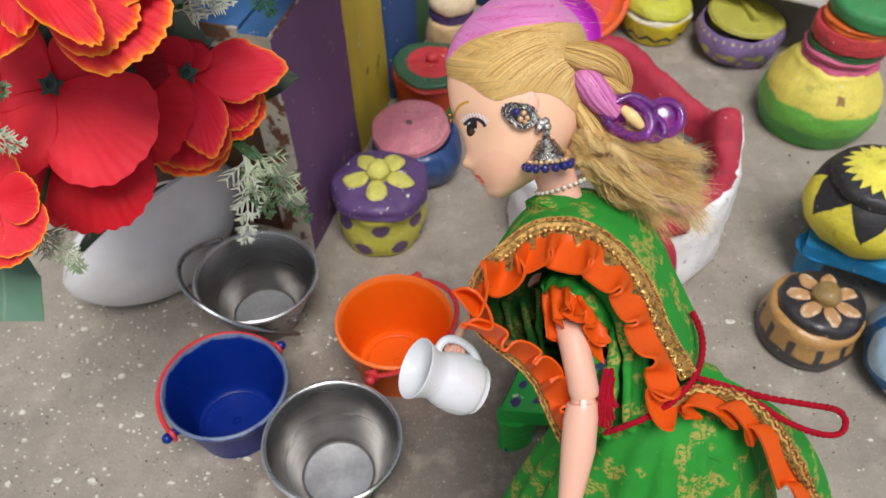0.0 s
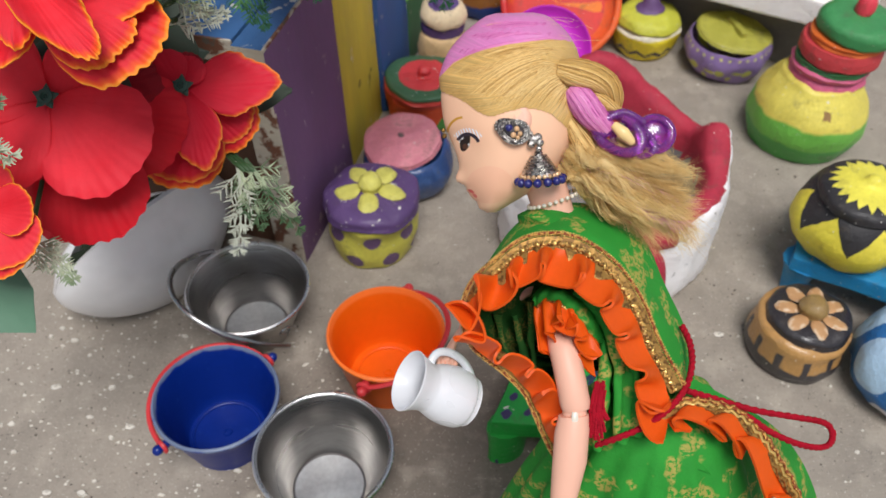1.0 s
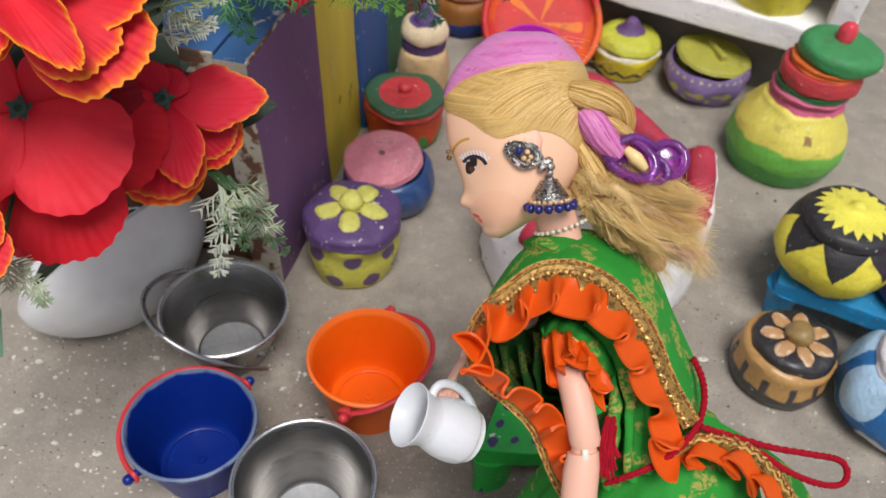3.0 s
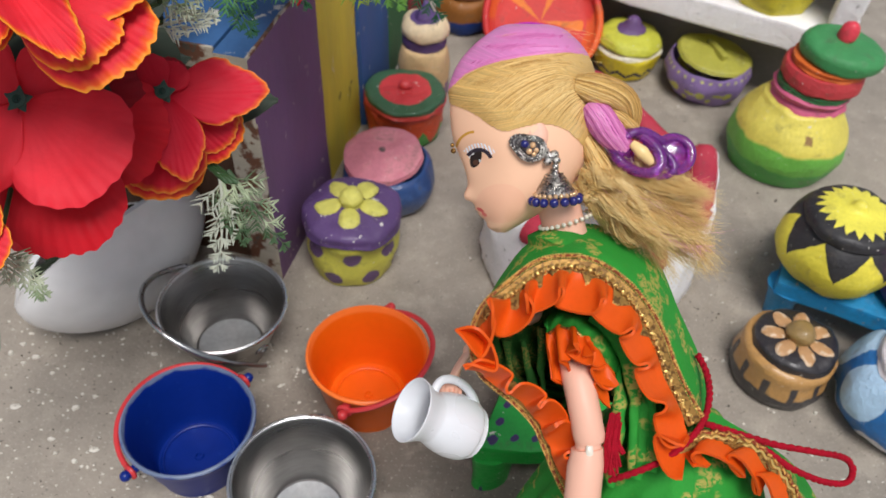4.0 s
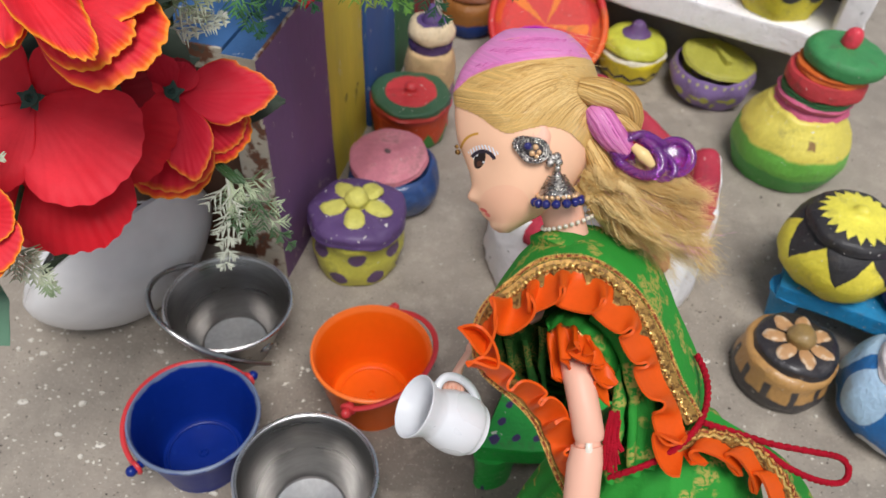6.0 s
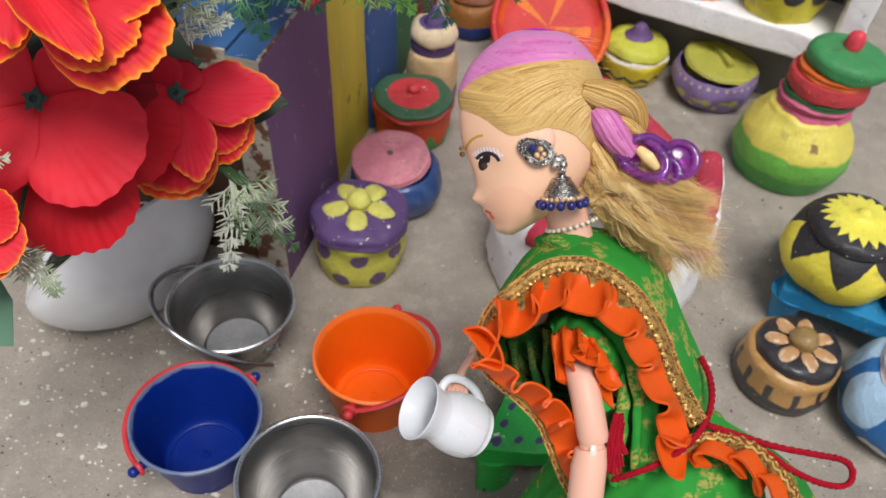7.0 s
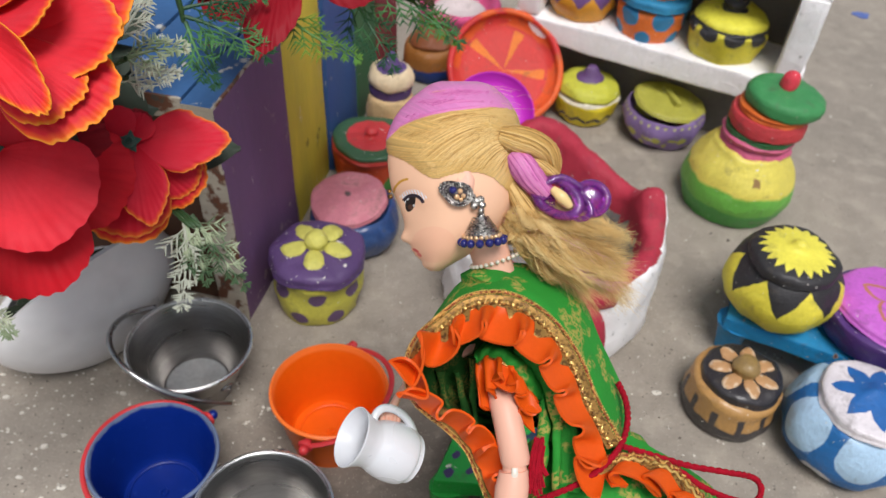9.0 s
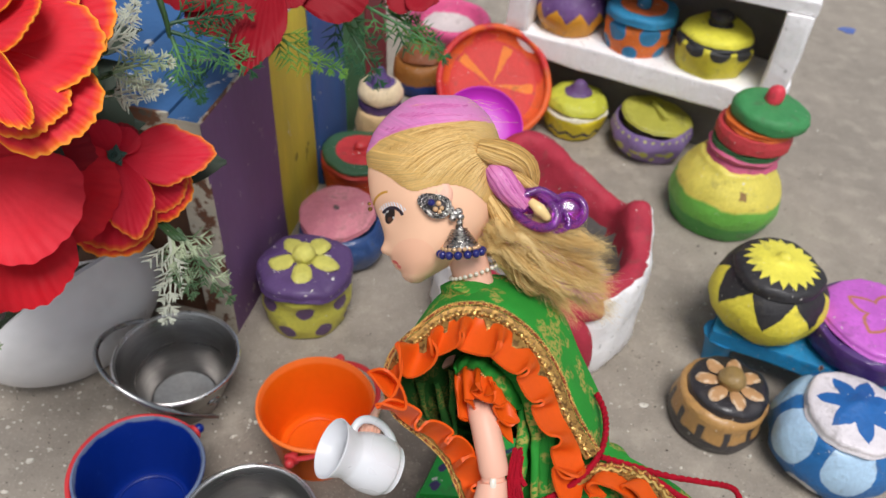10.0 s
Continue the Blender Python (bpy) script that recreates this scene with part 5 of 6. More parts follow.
def on_head(x, y, lift):
    """A place on the outside of the hair."""
    src = (y + 9.06) / 1.0394 if y < 230 else y
    for (ya, fa, ba, ha), (yb, fb, bb, hb) in zip(HEAD, HEAD[1:]):
        if ya <= src <= yb:
            u = (src - ya) / (yb - ya)
            f, b, h = fa + (fb - fa) * u, ba + (bb - ba) * u, ha + (hb - ha) * u
            g = 9 - 7.5 * max(0.0, 1 - max(0.0, line(HAIRLINE, x) - y) / 26)
            c = (x - (f + b) / 2) / ((b - f) / 2 + g)
            if abs(c) < 0.99:
                ct = math.copysign(abs(c) ** 1.087, c)
                return q(x, y, (h * 0.86 + g) * (1 - ct * ct) ** 0.46 * (1 - 0.40 * max(0.0, -ct) ** 1.6) + lift)
    return None


for i in range(700):
    top = i % 4 == 3
    s_ = rnd.random()
    if top:
        x0, y0 = 798 + 70 * s_, 168 - 84 * s_ ** 0.8
        x1, y1 = 1036, 112 - 34 * s_
        rise = 22 * (1 - s_) + 10
    else:
        x0 = 797 + 222 * s_
        y0 = line(HAIRLINE, x0) - rnd.uniform(-1.5, 40)
        x1, y1 = 1040, 122 + 72 * s_
        rise = 26 * (1 - s_) ** 0.7
    pts = []
    for k in range(13):
        t = k / 12
        x, y = x0 + (x1 - x0) * t, y0 + (y1 - y0) * t ** 0.9 - rise * math.sin(math.pi * t)
        p = on_head(x, max(y, 66), 0.6) if y < line(HAIRLINE, x) + 2 else None
        if p is not None:
            pts.append(p)
    if len(pts) > 4:
        mx, my = plan(pts[len(pts) // 2])
        doll.join(tube(pts, lambda t: UNIT * 0.5 * (1.25 - abs(2 * t - 1)), 3), rnd.choice((PINK, PINK2, PINK3)) if my < line(PARTING, mx) else rnd.choice((HAIR, LIGHT, LIGHT, SHADE)))
for i in range(90):
    dy = rnd.gauss(0, 2.2)
    x0, x1 = rnd.uniform(792, 940), rnd.uniform(940, 1040)
    pts = [on_head(x, line(PARTING, x) + dy, 1.0) for x in np.linspace(x0, x1, 12)]
    doll.join(tube([p for p in pts if p is not None], UNIT * 0.8, 3), rnd.choice((PINK, PINK2)) if dy < 0 else rnd.choice((HAIR, LIGHT)))
# loose hairs
for i in range(16):
    x, y = rnd.uniform(800, 1060), rnd.uniform(75, 190)
    y = 66 + 0.0028 * (x - 925) ** 2 * 1.9 if rnd.random() < 0.7 else y
    w = rnd.uniform(-60, 100)
    a, ln = rnd.uniform(-0.5, 0.7), rnd.uniform(30, 90)
    p0 = q(x, y + 8, w)
    p1 = p0 + Vector((math.cos(a) * ln * 0.5, math.sin(a) * ln * 0.25 + 6, rnd.uniform(-8, 8))) * UNIT
    p2 = p0 + Vector((math.cos(a) * ln, math.sin(a) * ln * 0.10 - 2, rnd.uniform(-14, 14))) * UNIT
    doll.join(tube(curve([p0, p1, p2], 5), UNIT * 0.22, 3), LIGHT)


def lock(pts, radii, mat, turns=0.0, strands=60, spread=1.0):
    """A thick lock of hair, built of strands round a core."""
    path = curve([q(*p) for p in pts], 16)
    rad = curve([Vector((r, 0, 0)) for r in radii], 16)
    core_ = tube(path, lambda t: rad[round(t * 16)].x * UNIT * 0.99, 24)
    core_.uv = [(u * 0.8 + turns * 0.1 * v, v * 0.4) for u, v in core_.uv]
    doll.join(core_, mat)
    for i in range(strands):
        a0 = math.tau * i / strands + rnd.uniform(-0.1, 0.1)
        pp = []
        for k, p in enumerate(path):
            d = (path[min(k + 1, 16)] - path[max(k - 1, 0)]).normalized()
            e = d.cross(Vector((0, 0, 1))).normalized()
            g = d.cross(e)
            a = a0 + turns * k / 16
            r = rad[k].x * UNIT * spread * rnd.uniform(0.97, 1.03)
            pp.append(p + e * (r * math.cos(a)) + g * (r * math.sin(a)))
        doll.join(tube(pp, UNIT * 0.8, 4), rnd.choice((PINK, PINK2, PINK3)) if mat == PINK else rnd.choice((HAIR, LIGHT, SHADE)))


lock([(1012, 166, 70), (1040, 172, 72), (1074, 180, 66), (1100, 194, 54), (1114, 216, 42), (1116, 238, 32)], [16, 24, 24, 21, 15, 8], HAIR, 0.9)
lock([(1062, 212, 52), (1084, 222, 52), (1104, 236, 46), (1126, 254, 38)], [9, 13, 12, 9], HAIR, 0.4)
lock([(1036, 205, 56), (1052, 222, 62), (1072, 248, 56), (1100, 278, 46)], [17, 24, 24, 16], PINK, 0.5)
lock([(1020, 245, 44), (1034, 268, 38), (1052, 296, 28), (1075, 325, 12)], [10, 15, 20, 24], DRY, 0.5)
# clip
for cx, cy, rx, ry, rr, w, turn_c in ((1120, 284, 48, 30, 9, 56, 0.55), (1126, 280, 48, 34, 6, 38, 0.5), (1186, 286, 31, 29, 8, 48, 0.2), (1148, 300, 40, 24, 6, 50, 0.35)):
    ring = []
    for t in np.linspace(0, math.tau, 32, False):
        ex, ey = rx * math.cos(t), ry * math.sin(t)
        ring.append(q(cx + ex * math.cos(turn_c) - ey * math.sin(turn_c), cy + ex * math.sin(turn_c) + ey * math.cos(turn_c), w + 0.25 * ex))
    doll.join(tube(ring, UNIT * rr, 10, closed=True), CLIP)
doll.join(ball(q(1186, 286, 46), (UNIT * 29, UNIT * 27, UNIT * 7)), CLIP)
doll.join(ball(q(1090, 276, 54), (UNIT * 20, UNIT * 17, UNIT * 8)), CLIP)
doll.join(tube(curve([q(1112, 268, 62), q(1130, 284, 66), q(1146, 302, 60)], 8), lambda t: UNIT * (12 - 5 * abs(2 * t - 1)), 10), LIGHT)
doll.join(tube(curve([q(1092, 262, 62), q(1130, 246, 58), q(1168, 266, 56)], 10), UNIT * 7, 8), CLIP)
# frayed tail of hair
for i in range(96):
    c, side, kink = rnd.random(), max(-1.35, min(1.35, rnd.gauss(0, 0.62))), 12 * rnd.gauss(0, 1)
    ln = 0.34 + 0.72 * c
    a, b, w0, w1 = rnd.gauss(0, 1), rnd.gauss(0, 1), 10 + 15 * rnd.gauss(0, 1), 24 * rnd.gauss(0, 1)
    sweep = 58 * ln * (0.6 + 0.4 * rnd.random())
    tones = rnd.choice(((DRY, LIGHT, LIGHT), (DRY, DRY, LIGHT), (LIGHT, LIGHT, HAIR), (SHADE, DRY, LIGHT), (LIGHT, LIGHT, LIGHT))) if i % 20 else (PINK2, LIGHT, PINK2)
    for k in range(84):
        s0, s1, s2 = (rnd.gauss(0, 1) for _ in range(3))
        p0 = q(1042 + 17 * a + 5 * s0, 330 + 19 * b + 5 * s1, w0 + 5 * s2)
        p1 = q(1042 + 60 * ln + 13 * a + 6 * s1, 346 + 34 * side + 16 * ln + kink + 7 * s2, w0 + w1 * 0.7 + 8 * s0)
        p2 = q(1044 + 132 * ln + 9 * s2, 360 + 50 * side + 28 * ln - kink + 7 * s0, w0 + w1 + 8 * s1)
        p3 = q(1046 + 196 * ln + 16 * s0, 372 + 52 * side + sweep + kink + 9 * rnd.gauss(0, 1), w0 + w1 - 6 + 10 * rnd.gauss(0, 1))
        doll.join(tube(curve([p0, p1, p2, p3], 7), lambda t: UNIT * 0.46 * (1.25 - t), 3), rnd.choice(tones))
core = curve([q(1046, 318, 0), q(1092, 358, 6), q(1150, 390, 4), q(1205, 416, 0)], 14)
doll.join(tube(core, lambda t: UNIT * (26 + 42 * math.sin(math.pi * min(1, t * 0.9 + 0.08))) * (1 - 0.6 * t), 18, 0.7).wobble(UNIT * 7, 900.0), DRY)

# neck and beads
doll.join(loft([(q(980, 360, 6), (40 * UNIT, 0, 0), (0, 0, 36 * UNIT)), (q(993, 405, 2), (38 * UNIT, 0, 0), (0, 0, 34 * UNIT)), (q(1004, 445, -6), (38 * UNIT, 0, 0), (0, 0, 32 * UNIT))], 24), SKIN_)
for i in range(26):
    t = math.tau * i / 26
    doll.join(ball(q(1000 + 46 * math.cos(t), 402 - 14 * math.cos(t) + 8 * math.sin(t), 42 * math.sin(t)), UNIT * 4.2, 8, 6), PEARL)
# forehead stud
doll.join(ball(q(801, 284, 22), UNIT * 5, 8, 6), GOLD).join(ball(q(799, 274, 20), UNIT * 4, 8, 6), GOLD)
# earring: drop plate, link, bell and beads
EAR = 98
def drop(a, size):
    """The outline of the ear plate: round, drawn to a point up and forwards."""
    k = size * (1 + 0.62 * max(0.0, math.cos(a - 2.62)) ** 6)
    return 936 + k * 1.08 * math.cos(a), 280 - k * 0.92 * math.sin(a)


def drop_sheet(size, w0, w1):
    def fn(u, v):
        x, y = drop(math.tau * u, size)
        return tuple(q(936 + (x - 936) * v, 280 + (y - 280) * v, w0 + (w1 - w0) * v * v))
    return sheet(fn, 48, 6, UNIT * 3)


doll.join(drop_sheet(24, EAR + 4, EAR - 2), DARK)
doll.join(drop_sheet(13, EAR + 7, EAR + 4), DARK)
for i in range(34):
    x, y = drop(math.tau * i / 34, 23.5)
    doll.join(ball(q(x, y, EAR + 2), UNIT * 2.9, 7, 5), SILVER)
for i in range(30):
    x, y = drop(math.tau * i / 30, 16)
    doll.join(ball(q(x, y, EAR + 5), UNIT * 2.3, 7, 5), SILVER)
doll.join(tube([q(*drop(math.tau * i / 48, 19.8), EAR + 4) for i in range(48)], UNIT * 1.3, 5, closed=True), SILVER)
for x, y, r, m_ in ((924, 272, 7, BLUE), (938, 274, 5.5, BEAD), (932, 285, 5.5, BEAD), (944, 283, 5, BEAD), (940, 290, 4, BEAD)):
    doll.join(ball(q(x, y, EAR + 7), UNIT * r, 10, 6), m_)
for x, y, r in ((958, 286, 10), (968, 294, 9), (964, 302, 7), (976, 290, 8), (980, 300, 7), (978, 311, 6)):
    doll.join(ball(q(x, y, EAR - 2), (UNIT * r, UNIT * r, UNIT * 5), 10, 6), SILVER)
bell = lathe([(0, 0), (6, -2), (10, -10), (16, -20), (26, -32), (36, -44), (40, -50), (38, -53), (0, -50)], 40, 3)
for i in range(3, 10):
    bell.join(tube([((8 + i * 3) * math.cos(t), (8 + i * 3) * math.sin(t), -5.0 * i - 1 + 3) for t in np.linspace(0, math.tau, 30, False)], 1.3, 5, closed=True))
for k, (n_, rad, z, size, m_) in enumerate(((22, 39, -52, 5.2, BEAD), (14, 46, -63, 9.6, BLUE))):
    ringb = Shape()
    for i in range(n_):
        a = math.tau * i / n_
        ringb.join(ball((rad * math.cos(a), rad * math.sin(a), z), size, 8, 6))
    ringb.moved(Matrix.Translation(q(976, 312, EAR - 10)) @ pose(0, 0, 0, -78, 0, 5) @ Matrix.Scale(UNIT * 0.84, 4))
    doll.join(ringb, m_)
bell.moved(Matrix.Translation(q(976, 312, EAR - 10)) @ pose(0, 0, 0, -78, 0, 5) @ Matrix.Scale(UNIT * 0.84, 4))
doll.join(bell, SILVER)

# torso under the drape
def ring(x, y, w, a, b, lean):
    c, s_ = math.cos(lean), math.sin(lean)
    return (q(x, y, w), Vector((c, -s_, 0)) * a * UNIT, Vector((0, 0, 1)) * b * UNIT)


doll.join(loft([ring(1000, 424, -8, 42, 40, 0.2), ring(1022, 462, -14, 96, 84, 0.35), ring(1046, 530, -44, 118, 62, 0.4), ring(1088, 610, -56, 108, 48, 0.42), ring(1125, 690, -50, 102, 48, 0.45),
               ring(1164, 752, -24, 84, 72, 0.45), ring(1184, 796, -26, 84, 76, 0.45), ring(1198, 860, -40, 110, 90, 0.4)], 40).wobble(UNIT * 5, 260.0, 3), GREEN)

# drape: outer edge, braid line and frill
OUTER = [(1040, 910), (1003, 852), (974, 792), (952, 750), (914, 714), (850, 664), (842, 610), (860, 560), (892, 500), (945, 440), (1045, 412), (1146, 462), (1195, 560), (1240, 665), (1248, 762)]
BRAID = [(1044, 910), (1008, 850), (982, 790), (962, 748), (922, 706), (866, 660), (854, 612), (868, 568), (912, 527), (965, 491), (1036, 491), (1102, 534), (1148, 600), (1178, 676), (1222, 756)]
LIFT = [4, 12, 20, 30, 44, 60, 78, 92, 100, 104, 104, 100, 92, 80, 66]
N_ = 120
outer = curve([Vector((x, y, -30)) for x, y in OUTER], N_)
braid = curve([Vector((x, y, w)) for (x, y), w in zip(BRAID, LIFT)], N_)


def drape(u, v):
    i = round(u * N_)
    a, b = outer[i], braid[i]
    p = a.lerp(b, v)
    bulge = math.sin(math.pi * 0.5 * v)
    fold = 5 * math.sin(u * 34 + 3 * v) * math.sin(math.pi * v)
    return tuple(q(p.x, p.y, a.z + (b.z - a.z) * bulge + fold))


doll.join(sheet(drape, N_, 14, UNIT * 4), GREEN)


def inward(i):
    t = (braid[min(i + 1, N_)] - braid[max(i - 1, 0)]).normalized()
    return Vector((-t.y, t.x, 0)), t


def strip(off0, off1, lift, waves=0.0, amp=0.0):
    def fn(u, v):
        i = round(u * N_)
        n, t = inward(i)
        p = braid[i] + n * (off0 + (off1 - off0) * v)
        return tuple(q(p.x, p.y, p.z + lift + amp * math.sin(u * waves) * v))
    return fn


doll.join(sheet(strip(-15, 9, 6), N_, 4, UNIT * 4), GOLD)
M_ = 480
fine_ = curve([Vector((x, y, w)) for (x, y), w in zip(BRAID, LIFT)], M_)


def across(i):
    t = (fine_[min(i + 1, M_)] - fine_[max(i - 1, 0)]).normalized()
    return Vector((-t.y, t.x, 0))


for ph in (0.0, 2.1, 4.2):
    doll.join(tube([q(*(fine_[i] + across(i) * (-1 + 5.5 * math.sin(i * 0.42 + ph)) + Vector((0, 0, 9 + 3 * math.cos(i * 0.84 + 2 * ph))))) for i in range(0, M_ + 1)], UNIT * 3.0, 5), GOLD if ph else BRIGHT)
for off, m_, r in ((-21, CRIMSON, 2.6), (-11, BRIGHT, 2.0), (8, GOLD, 2.2)):
    doll.join(tube([q(*(fine_[i] + across(i) * off + Vector((0, 0, 8)))) for i in range(0, M_ + 1, 2)], lambda t: UNIT * r, 5), m_)
for i in range(0, M_, 2):
    for off, m_ in ((-17, BRIGHT), (-24, BRIGHT)):
        doll.join(ball(q(*(fine_[i] + across(i) * off + Vector((0, 0, 8)))), UNIT * 2.0, 5, 4), m_)
for i in range(66, 106, 7):
    n, t = inward(i)
    a, b, c = braid[i] + n * 6 - t * 22, braid[i] + n * 6 + t * 22, braid[i] + n * 30
    doll.join(sheet(lambda u, v: tuple(q(*((a.lerp(b, u)).lerp(c, v) + Vector((0, 0, 12 + 14 * v))))), 2, 3, UNIT * 2), GOLD)


def frill(path, normal, count, width, lift, thick=5.0, seed=0, gather=0.55):
    """A gathered ribbon: box folds that overlap along the path."""
    rn = random.Random(seed)
    amp = [rn.uniform(0.75, 1.3) for _ in range(count + 2)]
    m = len(path) - 1

    def fn(u, v):
        i = u * m
        k = min(int(i), m - 1)
        p = path[k].lerp(path[k + 1], i - k)
        n, t = normal(round(i))
        ph = u * count
        a = amp[int(ph)] + (amp[int(ph) + 1] - amp[int(ph)]) * (ph % 1.0)
        th = math.tau * ph + 0.7 * math.sin(2.3 * ph + seed)
        way, nor = n * 0.80 + Vector((0, 0, 0.60)), n * -0.60 + Vector((0, 0, 0.80))
        p = p + Vector((0, 0, lift)) + way * (width * v * (0.9 + 0.14 * a)) + t * (gather * 33 * a * math.sin(th) * v ** 0.6) + nor * (gather * 25 * a * math.cos(th + 1.1) * v ** 0.6)
        return tuple(q(p.x, p.y, p.z))
    return sheet(fn, count * 26, 9, UNIT * thick)


A_ = [(1038, 905, 20), (1000, 850, 26), (974, 796, 34), (955, 754, 46), (918, 712, 60), (862, 676, 76), (848, 614, 90), (868, 570, 100), (915, 534, 106), (967, 500, 112), (1032, 500, 112), (1096, 541, 108), (1139, 603, 100), (1169, 679, 90), (1204, 752, 78), (1208, 800, 72)]
F_ = [(1064, 878, 40), (1036, 822, 50), (1020, 780, 60), (996, 730, 76), (944, 694, 94), (864, 664, 110), (838, 628, 120), (844, 594, 130), (900, 586, 140), (958, 562, 146), (1022, 566, 148), (1070, 594, 144), (1102, 634, 136), (1126, 692, 124), (1158, 764, 108), (1186, 824, 98)]


def ruffle(sewn, free, count, gather, seed, thick=4.5):
    """A gathered ribbon between its sewn line and its free edge."""
    rn = random.Random(seed)
    n = count * 28
    a_, f_ = curve([Vector(p) for p in sewn], n), curve([Vector(p) for p in free], n)
    amp = [rn.uniform(0.45, 1.45) for _ in range(count + 2)]
    shift = [rn.uniform(-0.22, 0.22) for _ in range(count + 2)]

    def fn(u, v):
        i = round(u * n)
        way = f_[i] - a_[i]
        t = (f_[min(i + 2, n)] - f_[max(i - 2, 0)]) + (a_[min(i + 2, n)] - a_[max(i - 2, 0)]) * 0.5
        t.normalize()
        nor = way.cross(t).normalized()
        ph = u * count
        k, fr = int(ph), ph % 1.0
        a = amp[k] + (amp[k + 1] - amp[k]) * fr
        th = math.tau * (ph + shift[k] + (shift[k + 1] - shift[k]) * fr)
        g = gather * a * v ** 0.65
        p = a_[i] + way * (v * (0.92 + 0.1 * a)) + t * (g * 7 * math.sin(th * 2 + 0.4) + g * 25 * math.sin(th)) + nor * (g * 27 * math.cos(th + 0.5)) + way.normalized() * (g * 5 * math.sin(2 * th))
        return tuple(q(p.x, p.y, p.z))
    return sheet(fn, n, 10, UNIT * thick)


F_ = [(a[0] + (f[0] - a[0]) * 0.74, a[1] + (f[1] - a[1]) * 0.74, f[2] + 26) for a, f in zip(A_, F_)]
doll.join(ruffle(A_, F_, 15, 1.05, 4), ORANGE)


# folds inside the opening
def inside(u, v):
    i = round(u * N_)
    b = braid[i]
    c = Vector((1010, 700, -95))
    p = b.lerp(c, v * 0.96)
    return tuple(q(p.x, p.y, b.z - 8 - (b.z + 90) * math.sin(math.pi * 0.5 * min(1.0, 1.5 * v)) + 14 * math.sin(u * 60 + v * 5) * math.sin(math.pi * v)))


# the lining colour carries part of the shade inside the opening
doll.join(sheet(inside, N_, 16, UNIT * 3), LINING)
for k, (pts, r, f) in enumerate((([(1043, 569, 78), (1092, 604, 86), (1116, 662, 86), (1120, 734, 84), (1114, 840, 74)], 17, 0.7), ([(1064, 561, 64), (1121, 619, 78), (1146, 690, 78), (1153, 755, 72), (1147, 840, 64)], 20, 0.7),
                                 ([(965, 590, 6), (958, 655, 10), (965, 726, 6), (988, 832, 6)], 13, 0.8), ([(898, 612, 20), (905, 669, 0), (940, 726, -16), (983, 804, -16)], 12, 0.8), ([(926, 614, -10), (939, 674, -24), (968, 754, -30), (1002, 834, -30)], 14, 0.8),
                                 ([(1091, 655, 60), (1094, 726, 74), (1084, 798, 74), (1079, 865, 66)], 13, 0.8), ([(1101, 614, 60), (1135, 694, 60), (1137, 774, 60), (1123, 854, 54)], 26, 0.6))):
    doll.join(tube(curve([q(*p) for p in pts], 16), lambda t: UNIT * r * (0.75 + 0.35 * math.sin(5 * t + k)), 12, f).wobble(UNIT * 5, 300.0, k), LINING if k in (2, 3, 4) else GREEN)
# sleeve with its frill and the arm at her right side
SEWN = [(966, 604, 52), (982, 588, 70), (1008, 590, 92), (1034, 608, 100), (1054, 634, 96), (1068, 664, 76)]
FREE = [(982, 692, 60), (998, 664, 88), (1014, 632, 116), (1040, 644, 120), (1062, 672, 106), (1078, 706, 76)]
TOP = [(964, 580, 34), (984, 562, 50), (1014, 560, 62), (1050, 582, 66), (1082, 618, 64), (1094, 670, 56)]
sew, top_ = curve([Vector(p) for p in SEWN], 60), curve([Vector(p) for p in TOP], 60)
doll.join(sheet(lambda u, v: tuple(q(*(top_[round(u * 60)].lerp(sew[round(u * 60)], v) + Vector((0, 0, 18 * math.sin(math.pi * v) + 4 * math.sin(u * 30 + 4 * v)))))), 60, 10, UNIT * 3), GREEN)
doll.join(ruffle(SEWN, [(x, y, w + 14) for x, y, w in FREE], 6, 0.7, 9, 4.0), ORANGE)
doll.join(tube([q(*(p + Vector((0, 3, 4)))) for p in sew], UNIT * 3.2, 6), GOLD)
A = UNIT
doll.join(loft([(q(1010, 622, 40), (A * 20, 0, 0), (0, 0, A * 20)), (q(1015, 646, 66), (A * 26, A * 3, 0), (0, 0, A * 26)), (q(1020, 676, 84), (A * 26, A * 4, 0), (0, 0, A * 28)), (q(1034, 740, 90), (A * 26, A * 4, 0), (0, 0, A * 28)), (q(1041, 778, 92), (A * 26, A * 4, 0), (0, 0, A * 27)), (q(1043, 791, 92), (A * 23, A * 4, 0), (0, 0, A * 22))], 26), SKIN_)
doll.join(ball(q(1040, 797, 90), (A * 22, A * 18, A * 22)), SKIN_)
doll.join(loft([(q(1042, 796, 114), (A * 5, 0, 0), (0, 0, A * 2)), (q(1042, 808, 118), (A * 6, 0, 0), (0, 0, A * 2.5)), (q(1042, 816, 116), (A * 5, 0, 0), (0, 0, A * 2))], 8), PEARL)
doll.join(loft([(q(1038, 800, 92), (A * 26, A * 2, 0), (0, 0, A * 25)), (q(1035, 830, 94), (A * 30, A * 2, 0), (0, 0, A * 29)), (q(1030, 890, 92), (A * 30, A * 2, 0), (0, 0, A * 28)), (q(1016, 970, 82), (A * 22, A * 2, 0), (0, 0, A * 20)), (q(1008, 1016, 76), (A * 16, 0, 0), (0, 0, A * 14))], 26), SKIN_)
